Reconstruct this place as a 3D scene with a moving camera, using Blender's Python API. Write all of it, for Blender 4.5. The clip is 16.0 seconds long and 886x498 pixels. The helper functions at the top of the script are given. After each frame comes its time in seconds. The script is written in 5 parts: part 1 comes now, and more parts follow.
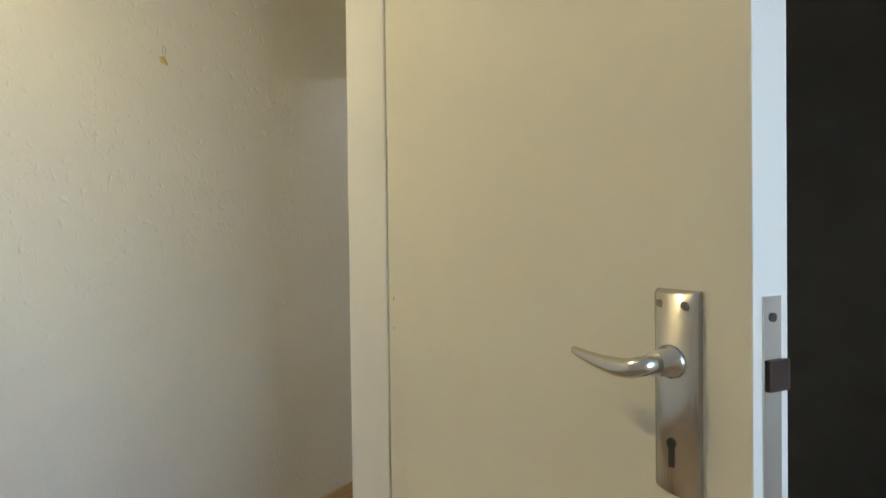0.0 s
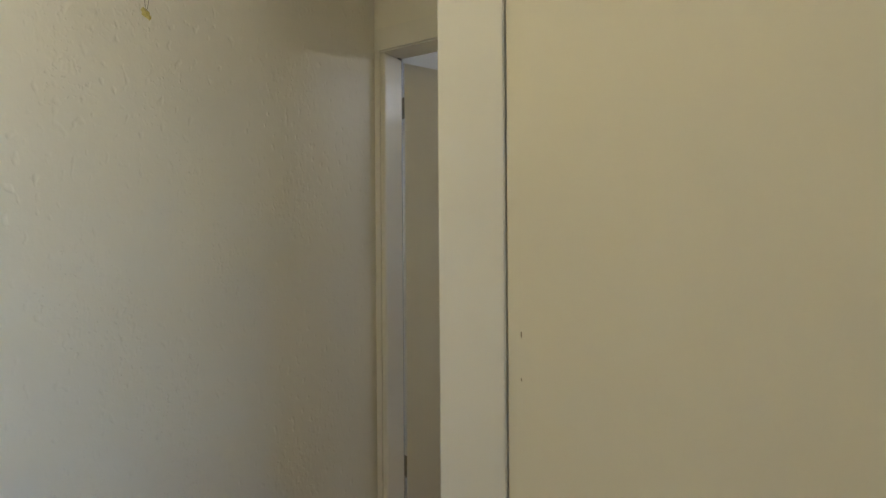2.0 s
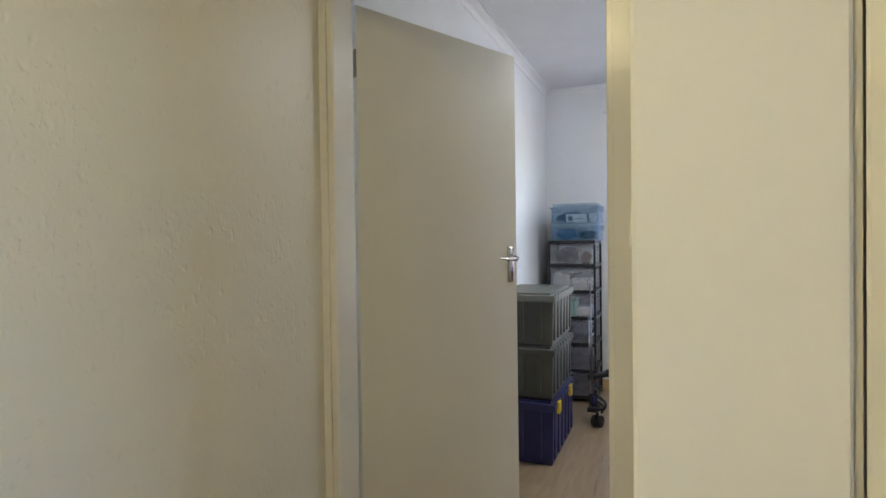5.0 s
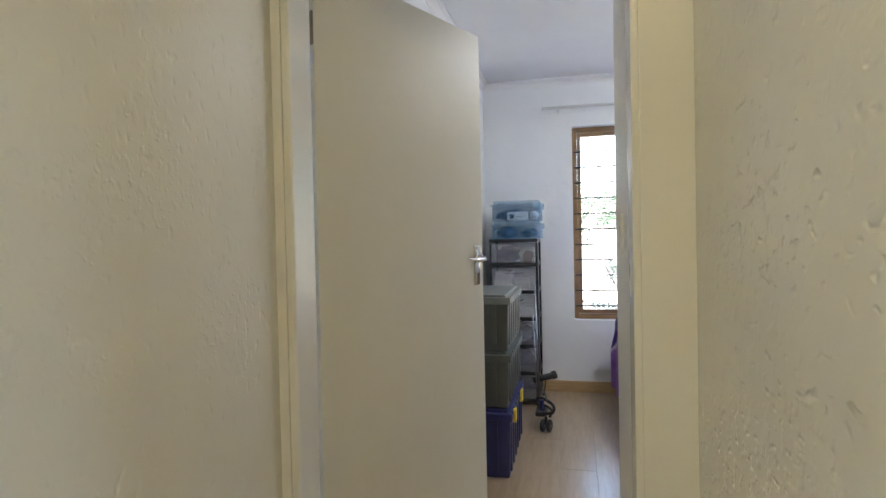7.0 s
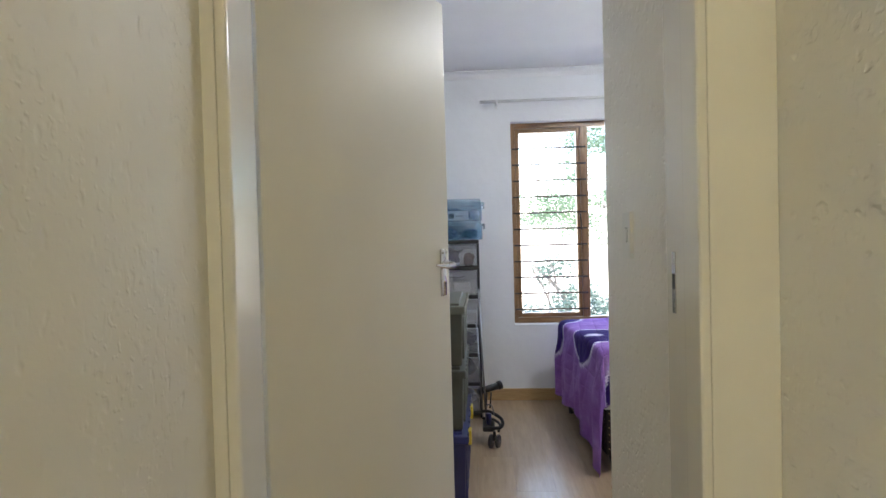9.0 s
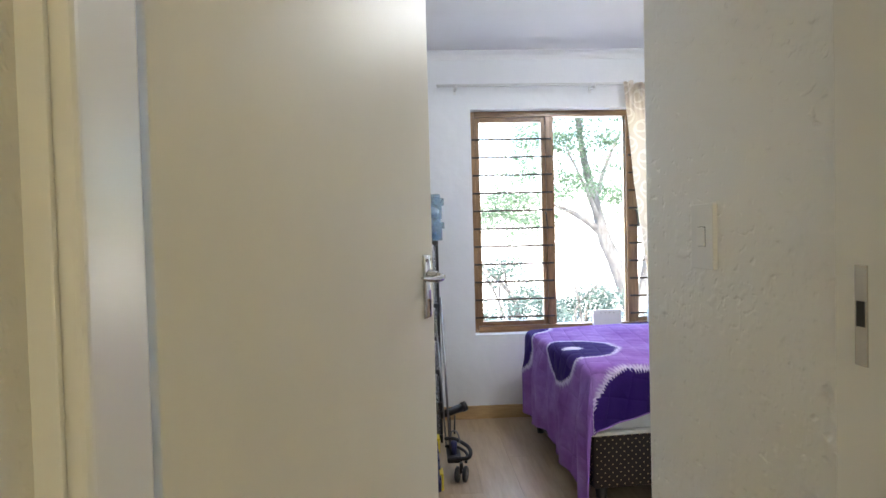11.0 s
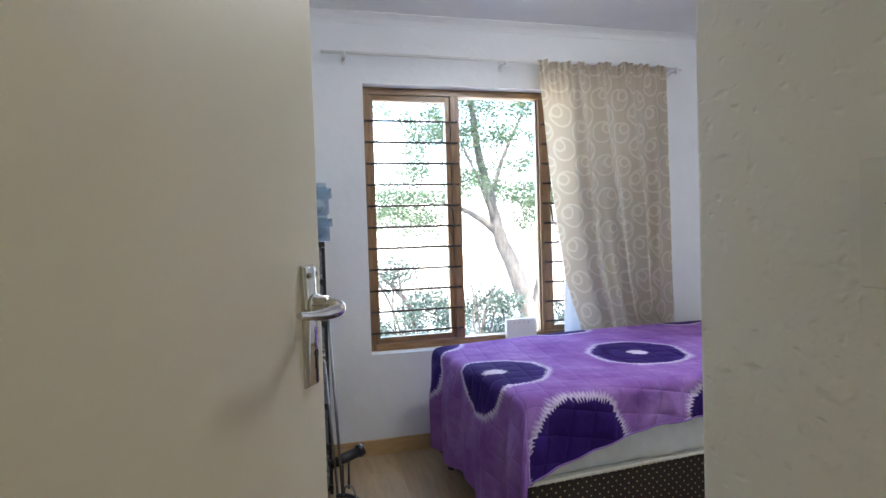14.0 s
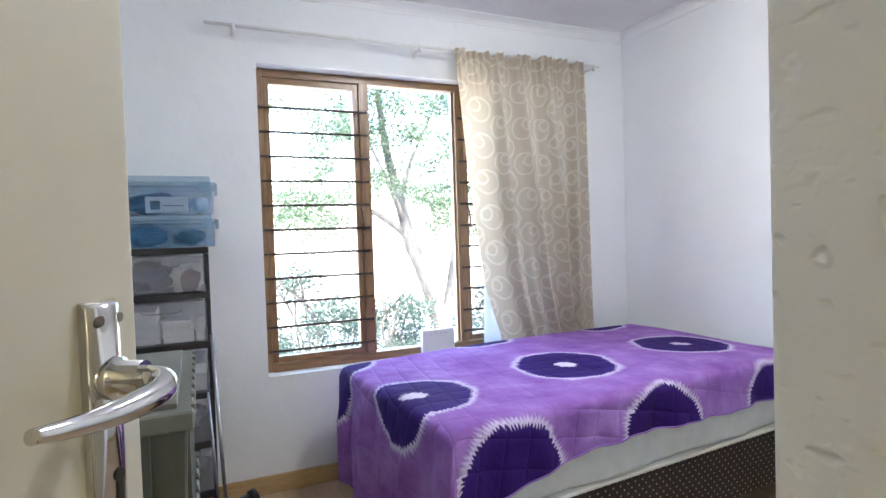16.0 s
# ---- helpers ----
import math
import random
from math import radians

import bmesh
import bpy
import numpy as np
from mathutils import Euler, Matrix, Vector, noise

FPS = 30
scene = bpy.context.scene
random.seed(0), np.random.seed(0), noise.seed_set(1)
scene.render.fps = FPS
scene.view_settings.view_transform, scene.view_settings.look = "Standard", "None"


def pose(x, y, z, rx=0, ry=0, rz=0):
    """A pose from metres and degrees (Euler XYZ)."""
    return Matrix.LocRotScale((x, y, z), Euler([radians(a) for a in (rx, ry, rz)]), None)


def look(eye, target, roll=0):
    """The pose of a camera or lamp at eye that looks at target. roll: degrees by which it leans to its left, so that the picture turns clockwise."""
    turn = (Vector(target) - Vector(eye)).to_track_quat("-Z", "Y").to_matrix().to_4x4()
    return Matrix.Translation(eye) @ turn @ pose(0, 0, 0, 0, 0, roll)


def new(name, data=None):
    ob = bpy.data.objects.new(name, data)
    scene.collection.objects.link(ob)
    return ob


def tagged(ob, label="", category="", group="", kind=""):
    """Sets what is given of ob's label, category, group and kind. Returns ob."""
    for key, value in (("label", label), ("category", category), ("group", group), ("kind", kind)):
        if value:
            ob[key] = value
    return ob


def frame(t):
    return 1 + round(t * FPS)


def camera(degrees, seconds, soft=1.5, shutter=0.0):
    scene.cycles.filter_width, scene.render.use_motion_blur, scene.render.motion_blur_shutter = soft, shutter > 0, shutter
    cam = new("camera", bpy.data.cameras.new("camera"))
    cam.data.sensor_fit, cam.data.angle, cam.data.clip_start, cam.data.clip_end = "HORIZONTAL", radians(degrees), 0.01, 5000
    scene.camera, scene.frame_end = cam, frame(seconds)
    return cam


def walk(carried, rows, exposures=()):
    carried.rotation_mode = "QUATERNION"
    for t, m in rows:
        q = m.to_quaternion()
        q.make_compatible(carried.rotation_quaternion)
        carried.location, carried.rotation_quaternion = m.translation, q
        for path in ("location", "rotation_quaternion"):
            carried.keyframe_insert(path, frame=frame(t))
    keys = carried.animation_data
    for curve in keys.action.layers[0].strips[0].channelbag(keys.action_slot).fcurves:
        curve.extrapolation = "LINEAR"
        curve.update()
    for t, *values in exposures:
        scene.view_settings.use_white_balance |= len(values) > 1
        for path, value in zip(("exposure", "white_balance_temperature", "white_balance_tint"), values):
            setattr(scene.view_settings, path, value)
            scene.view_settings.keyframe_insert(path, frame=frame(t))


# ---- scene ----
cam = camera(76.9, 16.0)
PATH = [
    (0, (1.779, -2.155, 1.234), (0.661, -0.497, 1.207), -0.7),
    (0.3, (1.713, -2.122, 1.228), (0.6, -0.461, 1.213), -0.5),
    (0.8, (1.595, -2.077, 1.23), (0.509, -0.398, 1.235), -0.1),
    (1.5, (1.457, -2.022, 1.237), (0.404, -0.322, 1.23), -0.2),
    (2, (1.362, -1.97, 1.236), (0.337, -0.252, 1.232), -0.4),
    (2.5, (1.289, -1.931, 1.245), (0.305, -0.19, 1.227), -0.4),
    (3, (1.214, -1.854, 1.24), (0.267, -0.092, 1.225), -0.5),
    (3.5, (1.142, -1.782, 1.24), (0.233, -0.001, 1.223), -0.6),
    (4.2, (1.046, -1.683, 1.244), (0.197, 0.128, 1.222), -0.7),
    (6.5, (0.773, -1.493, 1.245), (0.239, 0.434, 1.207), -1.0),
    (7, (0.69, -1.43, 1.245), (0.234, 0.517, 1.209), -1.2),
    (7.5, (0.631, -1.366, 1.242), (0.251, 0.598, 1.206), -1.4),
    (8, (0.565, -1.274, 1.263), (0.265, 0.703, 1.223), -1.4),
    (8.5, (0.506, -1.205, 1.262), (0.288, 0.782, 1.221), -1.6),
    (9, (0.455, -1.133, 1.257), (0.315, 0.862, 1.215), -1.5),
    (11.5, (0.291, -0.553, 1.266), (0.441, 1.441, 1.216), -1.6),
    (12, (0.288, -0.457, 1.262), (0.501, 1.531, 1.213), -1.7),
    (12.5, (0.295, -0.339, 1.263), (0.569, 1.642, 1.212), -1.7),
    (13, (0.299, -0.224, 1.264), (0.644, 1.746, 1.211), -1.8),
    (13.5, (0.311, -0.135, 1.264), (0.729, 1.82, 1.208), -1.8),
    (14, (0.319, -0.036, 1.253), (0.813, 1.901, 1.199), -1.8),
    (14.5, (0.327, 0.064, 1.258), (0.902, 1.979, 1.201), -1.8),
    (15, (0.331, 0.131, 1.256), (0.993, 2.017, 1.2), -1.8),
    (15.5, (0.357, 0.202, 1.252), (1.098, 2.059, 1.197), -1.9),
    (16, (0.384, 0.278, 1.254), (1.195, 2.105, 1.2), -1.9),
]
EXPOSURES = [(0, 3.6), (0.5, 3.43), (1.0, 3.38), (1.5, 3.28), (2.5, 3.25), (4.0, 3.62), (6.5, 3.91), (8.0, 3.98), (9.0, 3.98), (12.0, 4.18), (13.0, 4.04), (14.0, 3.73), (14.5, 3.86), (15.0, 3.99), (15.5, 4.15), (16, 4.22)]
walk(cam, [(t, look(eye, target, roll)) for t, eye, target, roll in PATH], EXPOSURES)

# ---------------------------------------------------------------- sky, sun, lamps
SUN_EL, SUN_AZ = 60.0, 200.0
world = bpy.data.worlds.new("sky")
scene.world = world
world.use_nodes = True
wn = world.node_tree
sky = wn.nodes.new("ShaderNodeTexSky")
sky.sky_type = "NISHITA"
sky.sun_disc = False
sky.sun_elevation = radians(SUN_EL)
sky.sun_rotation = radians(SUN_AZ)
wn.links.new(sky.outputs["Color"], wn.nodes["Background"].inputs["Color"])
wn.nodes["Background"].inputs["Strength"].default_value = 0.15

sun_data = bpy.data.lights.new("sun", "SUN")
sun_data.energy, sun_data.angle, sun_data.color = 2.0, radians(0.53), (1.0, 0.95, 0.87)
sun = new("sun", sun_data)
az = radians(SUN_AZ)
sun_dir = Vector((math.sin(az) * math.cos(radians(SUN_EL)), math.cos(az) * math.cos(radians(SUN_EL)), math.sin(radians(SUN_EL))))
sun.matrix_world = look(sun_dir * 20, (0, 0, 0))

# lit lamp domes: (x, y, strength, colour)
LOBBY_LAMP = (0.55, -2.16, 4.5, (1.0, 0.845, 0.46))
# daylight of the sky in the lobby window's opening
win_data = bpy.data.lights.new("lobby_daylight", "AREA")
win_data.shape, win_data.size, win_data.size_y = "RECTANGLE", 0.83, 1.18
win_data.energy, win_data.color = 1.0, (0.38, 0.58, 1.0)
win = new("lobby_daylight", win_data)
win.matrix_world = look((3.12, -2.275, 1.5), (0.0, -2.275, 1.5))
BEDROOM_LAMP = (1.62, 1.66, 4.9, (0.94, 0.97, 1.0))


# ---------------------------------------------------------------- materials
def material(name):
    m = bpy.data.materials.new(name)
    m.use_nodes = True
    return m, m.node_tree.nodes, m.node_tree.links, m.node_tree.nodes["Principled BSDF"]


def ramp(nodes, stops):
    r = nodes.new("ShaderNodeValToRGB")
    while len(r.color_ramp.elements) < len(stops):
        r.color_ramp.elements.new(0.5)
    for e, (p, c) in zip(r.color_ramp.elements, stops):
        e.position, e.color = p, (*c, 1)
    return r


def noise_tex(nodes, links, vec, scale, detail=4.0, rough=0.55):
    n = nodes.new("ShaderNodeTexNoise")
    n.inputs["Scale"].default_value, n.inputs["Detail"].default_value, n.inputs["Roughness"].default_value = scale, detail, rough
    if vec:
        links.new(vec, n.inputs["Vector"])
    return n


def simple(name, c1, c2, rough=0.5, metal=0.0, scale=8.0, bump=0.0, bump_scale=60.0, stretch=(1, 1, 1), coat=0.0, rough_var=0.08):
    """Two close colours mixed by noise, with roughness variation and a fine bump."""
    m, nodes, links, bsdf = material(name)
    tc = nodes.new("ShaderNodeTexCoord")
    mp = nodes.new("ShaderNodeMapping")
    mp.inputs["Scale"].default_value = stretch
    links.new(tc.outputs["Object"], mp.inputs["Vector"])
    n = noise_tex(nodes, links, mp.outputs["Vector"], scale)
    r = ramp(nodes, [(0.3, c1), (0.7, c2)])
    links.new(n.outputs["Fac"], r.inputs["Fac"])
    links.new(r.outputs["Color"], bsdf.inputs["Base Color"])
    n2 = noise_tex(nodes, links, mp.outputs["Vector"], bump_scale, 3)
    mr = nodes.new("ShaderNodeMapRange")
    mr.inputs["To Min"].default_value, mr.inputs["To Max"].default_value = rough - rough_var, rough + rough_var
    links.new(n2.outputs["Fac"], mr.inputs["Value"])
    links.new(mr.outputs["Result"], bsdf.inputs["Roughness"])
    bsdf.inputs["Metallic"].default_value = metal
    bsdf.inputs["Coat Weight"].default_value = coat
    if bump:
        b = nodes.new("ShaderNodeBump")
        b.inputs["Strength"].default_value, b.inputs["Distance"].default_value = bump, 0.01
        links.new(n2.outputs["Fac"], b.inputs["Height"])
        links.new(b.outputs["Normal"], bsdf.inputs["Normal"])
    return m


def plaster(name, c1, c2, rough, grain_dir, relief, share, drip=0.9, pits=0.35, strength=0.7, dents=0.5, dent_scale=40):
    """Hand-trowelled painted plaster: soft swells, patches of drawn-out ridges, a few raised drips and lone trowel dents."""
    m, nodes, links, bsdf = material(name)
    tc = nodes.new("ShaderNodeTexCoord")
    vec = tc.outputs["Object"]
    stain = noise_tex(nodes, links, vec, 2.2, 5)
    r = ramp(nodes, [(0.3, c1), (0.7, c2)])
    links.new(stain.outputs["Fac"], r.inputs["Fac"])
    links.new(r.outputs["Color"], bsdf.inputs["Base Color"])
    bsdf.inputs["Roughness"].default_value = rough

    def math_node(op, a, b, c=None):
        k = nodes.new("ShaderNodeMath")
        k.operation = op
        for n, v in enumerate((a, b, c)):
            if v is None:
                continue
            if isinstance(v, (int, float)):
                k.inputs[n].default_value = v
            else:
                links.new(v, k.inputs[n])
        return k.outputs[0]

    def stretched(sx, sy, sz, scale, detail):
        mp = nodes.new("ShaderNodeMapping")
        mp.inputs["Scale"].default_value = (sx, sy, sz)
        links.new(vec, mp.inputs["Vector"])
        return noise_tex(nodes, links, mp.outputs["Vector"], scale, detail, 0.5).outputs["Fac"]

    def step(socket, lo, hi):
        k = nodes.new("ShaderNodeMapRange")
        k.interpolation_type = "SMOOTHSTEP"
        k.inputs["From Min"].default_value, k.inputs["From Max"].default_value = lo, hi
        links.new(socket, k.inputs["Value"])
        return k.outputs["Result"]

    ridges = step(stretched(*grain_dir, 34, 1.2), 0.54, 0.74)
    drips = step(stretched(*grain_dir, 17, 1.0), 0.60, 0.78)
    fine = step(stretched(1, 1, 1, 70, 1.0), 0.58, 0.78)
    where = step(stretched(1, 1, 1, 3.2, 2.0), 0.5 - share, 0.62 - share)
    some = math_node("ADD", math_node("MULTIPLY", ridges, 0.55), math_node("ADD", math_node("MULTIPLY", drips, drip), math_node("MULTIPLY", fine, pits)))
    some = math_node("MULTIPLY", some, math_node("MULTIPLY_ADD", where, 0.9, 0.1))
    some = math_node("ADD", some, math_node("MULTIPLY", step(stretched(*grain_dir, dent_scale, 0.6), 0.62, 0.86), -dents))
    swell = stretched(1, 1, 1, 8, 2.0)
    grain = stretched(1, 1, 1, 150, 2.0)
    height = math_node("ADD", math_node("MULTIPLY_ADD", swell, 1.0, math_node("MULTIPLY", grain, 0.07)), math_node("MULTIPLY", some, relief))
    b = nodes.new("ShaderNodeBump")
    b.inputs["Strength"].default_value, b.inputs["Distance"].default_value = strength, 0.006
    links.new(height, b.inputs["Height"])
    links.new(b.outputs["Normal"], bsdf.inputs["Normal"])
    return m


def wood(name, c1, c2, rough, scale=(14, 1.2, 14), per_object=0.0, coat=0.0):
    m, nodes, links, bsdf = material(name)
    tc = nodes.new("ShaderNodeTexCoord")
    info = nodes.new("ShaderNodeObjectInfo")
    shift = nodes.new("ShaderNodeVectorMath")
    shift.operation = "ADD"
    big = nodes.new("ShaderNodeVectorMath")
    big.operation = "SCALE"
    big.inputs["Scale"].default_value = 40.0
    links.new(info.outputs["Random"], big.inputs[0])
    links.new(tc.outputs["Object"], shift.inputs[0])
    links.new(big.outputs["Vector"], shift.inputs[1])
    mp = nodes.new("ShaderNodeMapping")
    mp.inputs["Scale"].default_value = scale
    links.new(shift.outputs["Vector"], mp.inputs["Vector"])
    n = noise_tex(nodes, links, mp.outputs["Vector"], 3.0, 6, 0.65)
    r = ramp(nodes, [(0.3, c1), (0.68, c2)])
    links.new(n.outputs["Fac"], r.inputs["Fac"])
    hsv = nodes.new("ShaderNodeHueSaturation")
    mr = nodes.new("ShaderNodeMapRange")
    mr.inputs["To Min"].default_value, mr.inputs["To Max"].default_value = 1 - per_object, 1 + per_object
    links.new(info.outputs["Random"], mr.inputs["Value"])
    links.new(mr.outputs["Result"], hsv.inputs["Value"])
    links.new(r.outputs["Color"], hsv.inputs["Color"])
    links.new(hsv.outputs["Color"], bsdf.inputs["Base Color"])
    bsdf.inputs["Roughness"].default_value = rough
    bsdf.inputs["Coat Weight"].default_value = coat
    bsdf.inputs["Coat Roughness"].default_value = 0.25
    b = nodes.new("ShaderNodeBump")
    b.inputs["Strength"].default_value, b.inputs["Distance"].default_value = 0.12, 0.003
    links.new(n.outputs["Fac"], b.inputs["Height"])
    links.new(b.outputs["Normal"], bsdf.inputs["Normal"])
    return m


M_WALL = plaster("cream_plaster", (0.745, 0.712, 0.628), (0.785, 0.752, 0.668), 0.42, (1, 1.25, 0.85), 0.55, 0.02, 0.30, 0.70, 0.62, 1.0)
# entry wall plaster; its whiteness also replaces missing light on the switch-side wall
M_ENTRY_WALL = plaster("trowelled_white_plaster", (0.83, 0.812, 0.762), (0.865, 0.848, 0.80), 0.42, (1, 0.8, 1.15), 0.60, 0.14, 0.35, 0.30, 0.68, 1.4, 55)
M_WHITE_WALL = plaster("white_plaster", (0.79, 0.80, 0.81), (0.83, 0.84, 0.85), 0.6, (1, 1, 1), 0.18, -0.06)
M_CEIL = simple("ceiling_paint", (0.80, 0.80, 0.80), (0.84, 0.84, 0.84), 0.7, scale=3, bump=0.05, bump_scale=90)
M_DOOR = simple("cream_enamel", (0.685, 0.648, 0.552), (0.725, 0.688, 0.592), 0.42, scale=2.5, bump=0.02, bump_scale=220, stretch=(1, 1, 0.6), rough_var=0.03)
M_FRAME = simple("frame_enamel", (0.77, 0.745, 0.68), (0.80, 0.775, 0.71), 0.22, scale=4, bump_scale=6, rough_var=0.02)
M_CHROME = simple("chrome", (0.58, 0.57, 0.56), (0.66, 0.65, 0.64), 0.08, metal=1.0, scale=30, bump_scale=60, rough_var=0.04)
M_SATIN = simple("worn_aluminium", (0.56, 0.53, 0.48), (0.62, 0.59, 0.54), 0.24, metal=1.0, scale=6, bump=0.0, bump_scale=20, rough_var=0.03)
M_BRASS = simple("tarnished_steel", (0.20, 0.17, 0.12), (0.33, 0.29, 0.22), 0.45, metal=0.9, scale=60, bump=0.1)
M_BROWN_METAL = simple("browned_latch", (0.035, 0.018, 0.012), (0.06, 0.03, 0.02), 0.4, metal=0.5, scale=50)
# near-black: painted shade of gaps and holes, also a screw and print
M_DARK = simple("gap_shade_and_marks", (0.02, 0.018, 0.015), (0.04, 0.035, 0.03), 0.7)
# brown carries the unlit room's shade in the wall colour
M_SHADED_WALL = simple("wall_with_room_shade", (0.42, 0.35, 0.26), (0.48, 0.41, 0.32), 0.8, scale=4)
M_PLASTIC_W = simple("white_plastic", (0.78, 0.77, 0.73), (0.82, 0.81, 0.77), 0.35, scale=5)
M_SKIRT = wood("oak_skirting", (0.42, 0.27, 0.12), (0.55, 0.38, 0.19), 0.4, (3, 3, 30))
M_PLANK = wood("oak_laminate", (0.34, 0.24, 0.14), (0.44, 0.325, 0.205), 0.28, (14, 1.4, 14), 0.05, coat=0.25)
M_SUB = simple("floor_joint", (0.28, 0.19, 0.11), (0.33, 0.23, 0.14), 0.7)
M_TEAK = wood("varnished_teak", (0.155, 0.078, 0.032), (0.33, 0.185, 0.080), 0.35, (18, 18, 2.0), 0.06, coat=0.3)
M_TEAK_H = wood("varnished_teak_rail", (0.155, 0.078, 0.032), (0.33, 0.185, 0.080), 0.35, (2.0, 18, 18), 0.06, coat=0.3)
M_BAR = simple("brown_painted_steel", (0.035, 0.022, 0.015), (0.06, 0.04, 0.028), 0.45, scale=40)
M_BLACK = simple("black_plastic", (0.012, 0.012, 0.014), (0.022, 0.022, 0.025), 0.38, scale=12, bump=0.04)
M_GREY_CRATE = simple("olive_grey_plastic", (0.075, 0.078, 0.062), (0.10, 0.102, 0.085), 0.45, scale=6, bump=0.08, bump_scale=160)
M_GREY_LID = simple("pale_olive_plastic", (0.14, 0.145, 0.122), (0.18, 0.184, 0.158), 0.45, scale=6, bump=0.08, bump_scale=160)
M_NAVY = simple("navy_plastic", (0.016, 0.018, 0.085), (0.028, 0.03, 0.12), 0.38, scale=6, bump=0.06, bump_scale=120)
M_YELLOW = simple("yellow_plastic", (0.70, 0.52, 0.03), (0.78, 0.60, 0.05), 0.4)
M_PAPER = simple("paper", (0.72, 0.71, 0.68), (0.8, 0.79, 0.76), 0.7, scale=20)
M_MINT = simple("mint_card", (0.30, 0.60, 0.48), (0.36, 0.66, 0.54), 0.6)
M_BROWN_STUFF = simple("brown_cloth", (0.10, 0.05, 0.03), (0.16, 0.08, 0.05), 0.9, scale=30, bump=0.3)
M_NAVY_STUFF = simple("navy_cloth", (0.015, 0.02, 0.05), (0.04, 0.048, 0.10), 0.9, scale=24, bump=0.4)
M_YELLOWED = simple("yellowed_glue", (0.52, 0.42, 0.10), (0.66, 0.56, 0.22), 0.5, scale=90, bump=0.3, bump_scale=200)
M_ROD = simple("white_rod", (0.72, 0.72, 0.70), (0.78, 0.78, 0.76), 0.35)
M_SHEER = simple("white_lining", (0.75, 0.77, 0.82), (0.82, 0.84, 0.88), 0.9, scale=14, bump=0.1)
M_TUBE = simple("brushed_tube", (0.22, 0.22, 0.23), (0.32, 0.32, 0.33), 0.35, metal=1.0, scale=40)


def clear_plastic(name, colour, alpha):
    m, nodes, links, bsdf = material(name)
    tc = nodes.new("ShaderNodeTexCoord")
    n = noise_tex(nodes, links, tc.outputs["Object"], 30, 3)
    mr = nodes.new("ShaderNodeMapRange")
    mr.inputs["To Min"].default_value, mr.inputs["To Max"].default_value = alpha - 0.07, alpha + 0.07
    links.new(n.outputs["Fac"], mr.inputs["Value"])
    links.new(mr.outputs["Result"], bsdf.inputs["Alpha"])
    bsdf.inputs["Base Color"].default_value = (*colour, 1)
    bsdf.inputs["Roughness"].default_value = 0.22
    return m


M_CLEAR = clear_plastic("cloudy_clear_plastic", (0.40, 0.40, 0.45), 0.26)
M_BLUE_CLEAR = clear_plastic("translucent_blue_plastic", (0.065, 0.23, 0.45), 0.24)
M_BLUE_LID = clear_plastic("translucent_pale_blue_lid", (0.22, 0.42, 0.58), 0.40)

M_GLASS, gn, gl, gb = material("window_glass")
gb.inputs["Transmission Weight"].default_value = 1.0
gb.inputs["Roughness"].default_value = 0.0
gb.inputs["IOR"].default_value = 1.02
gb.inputs["Base Color"].default_value = (0.98, 0.99, 0.99, 1)


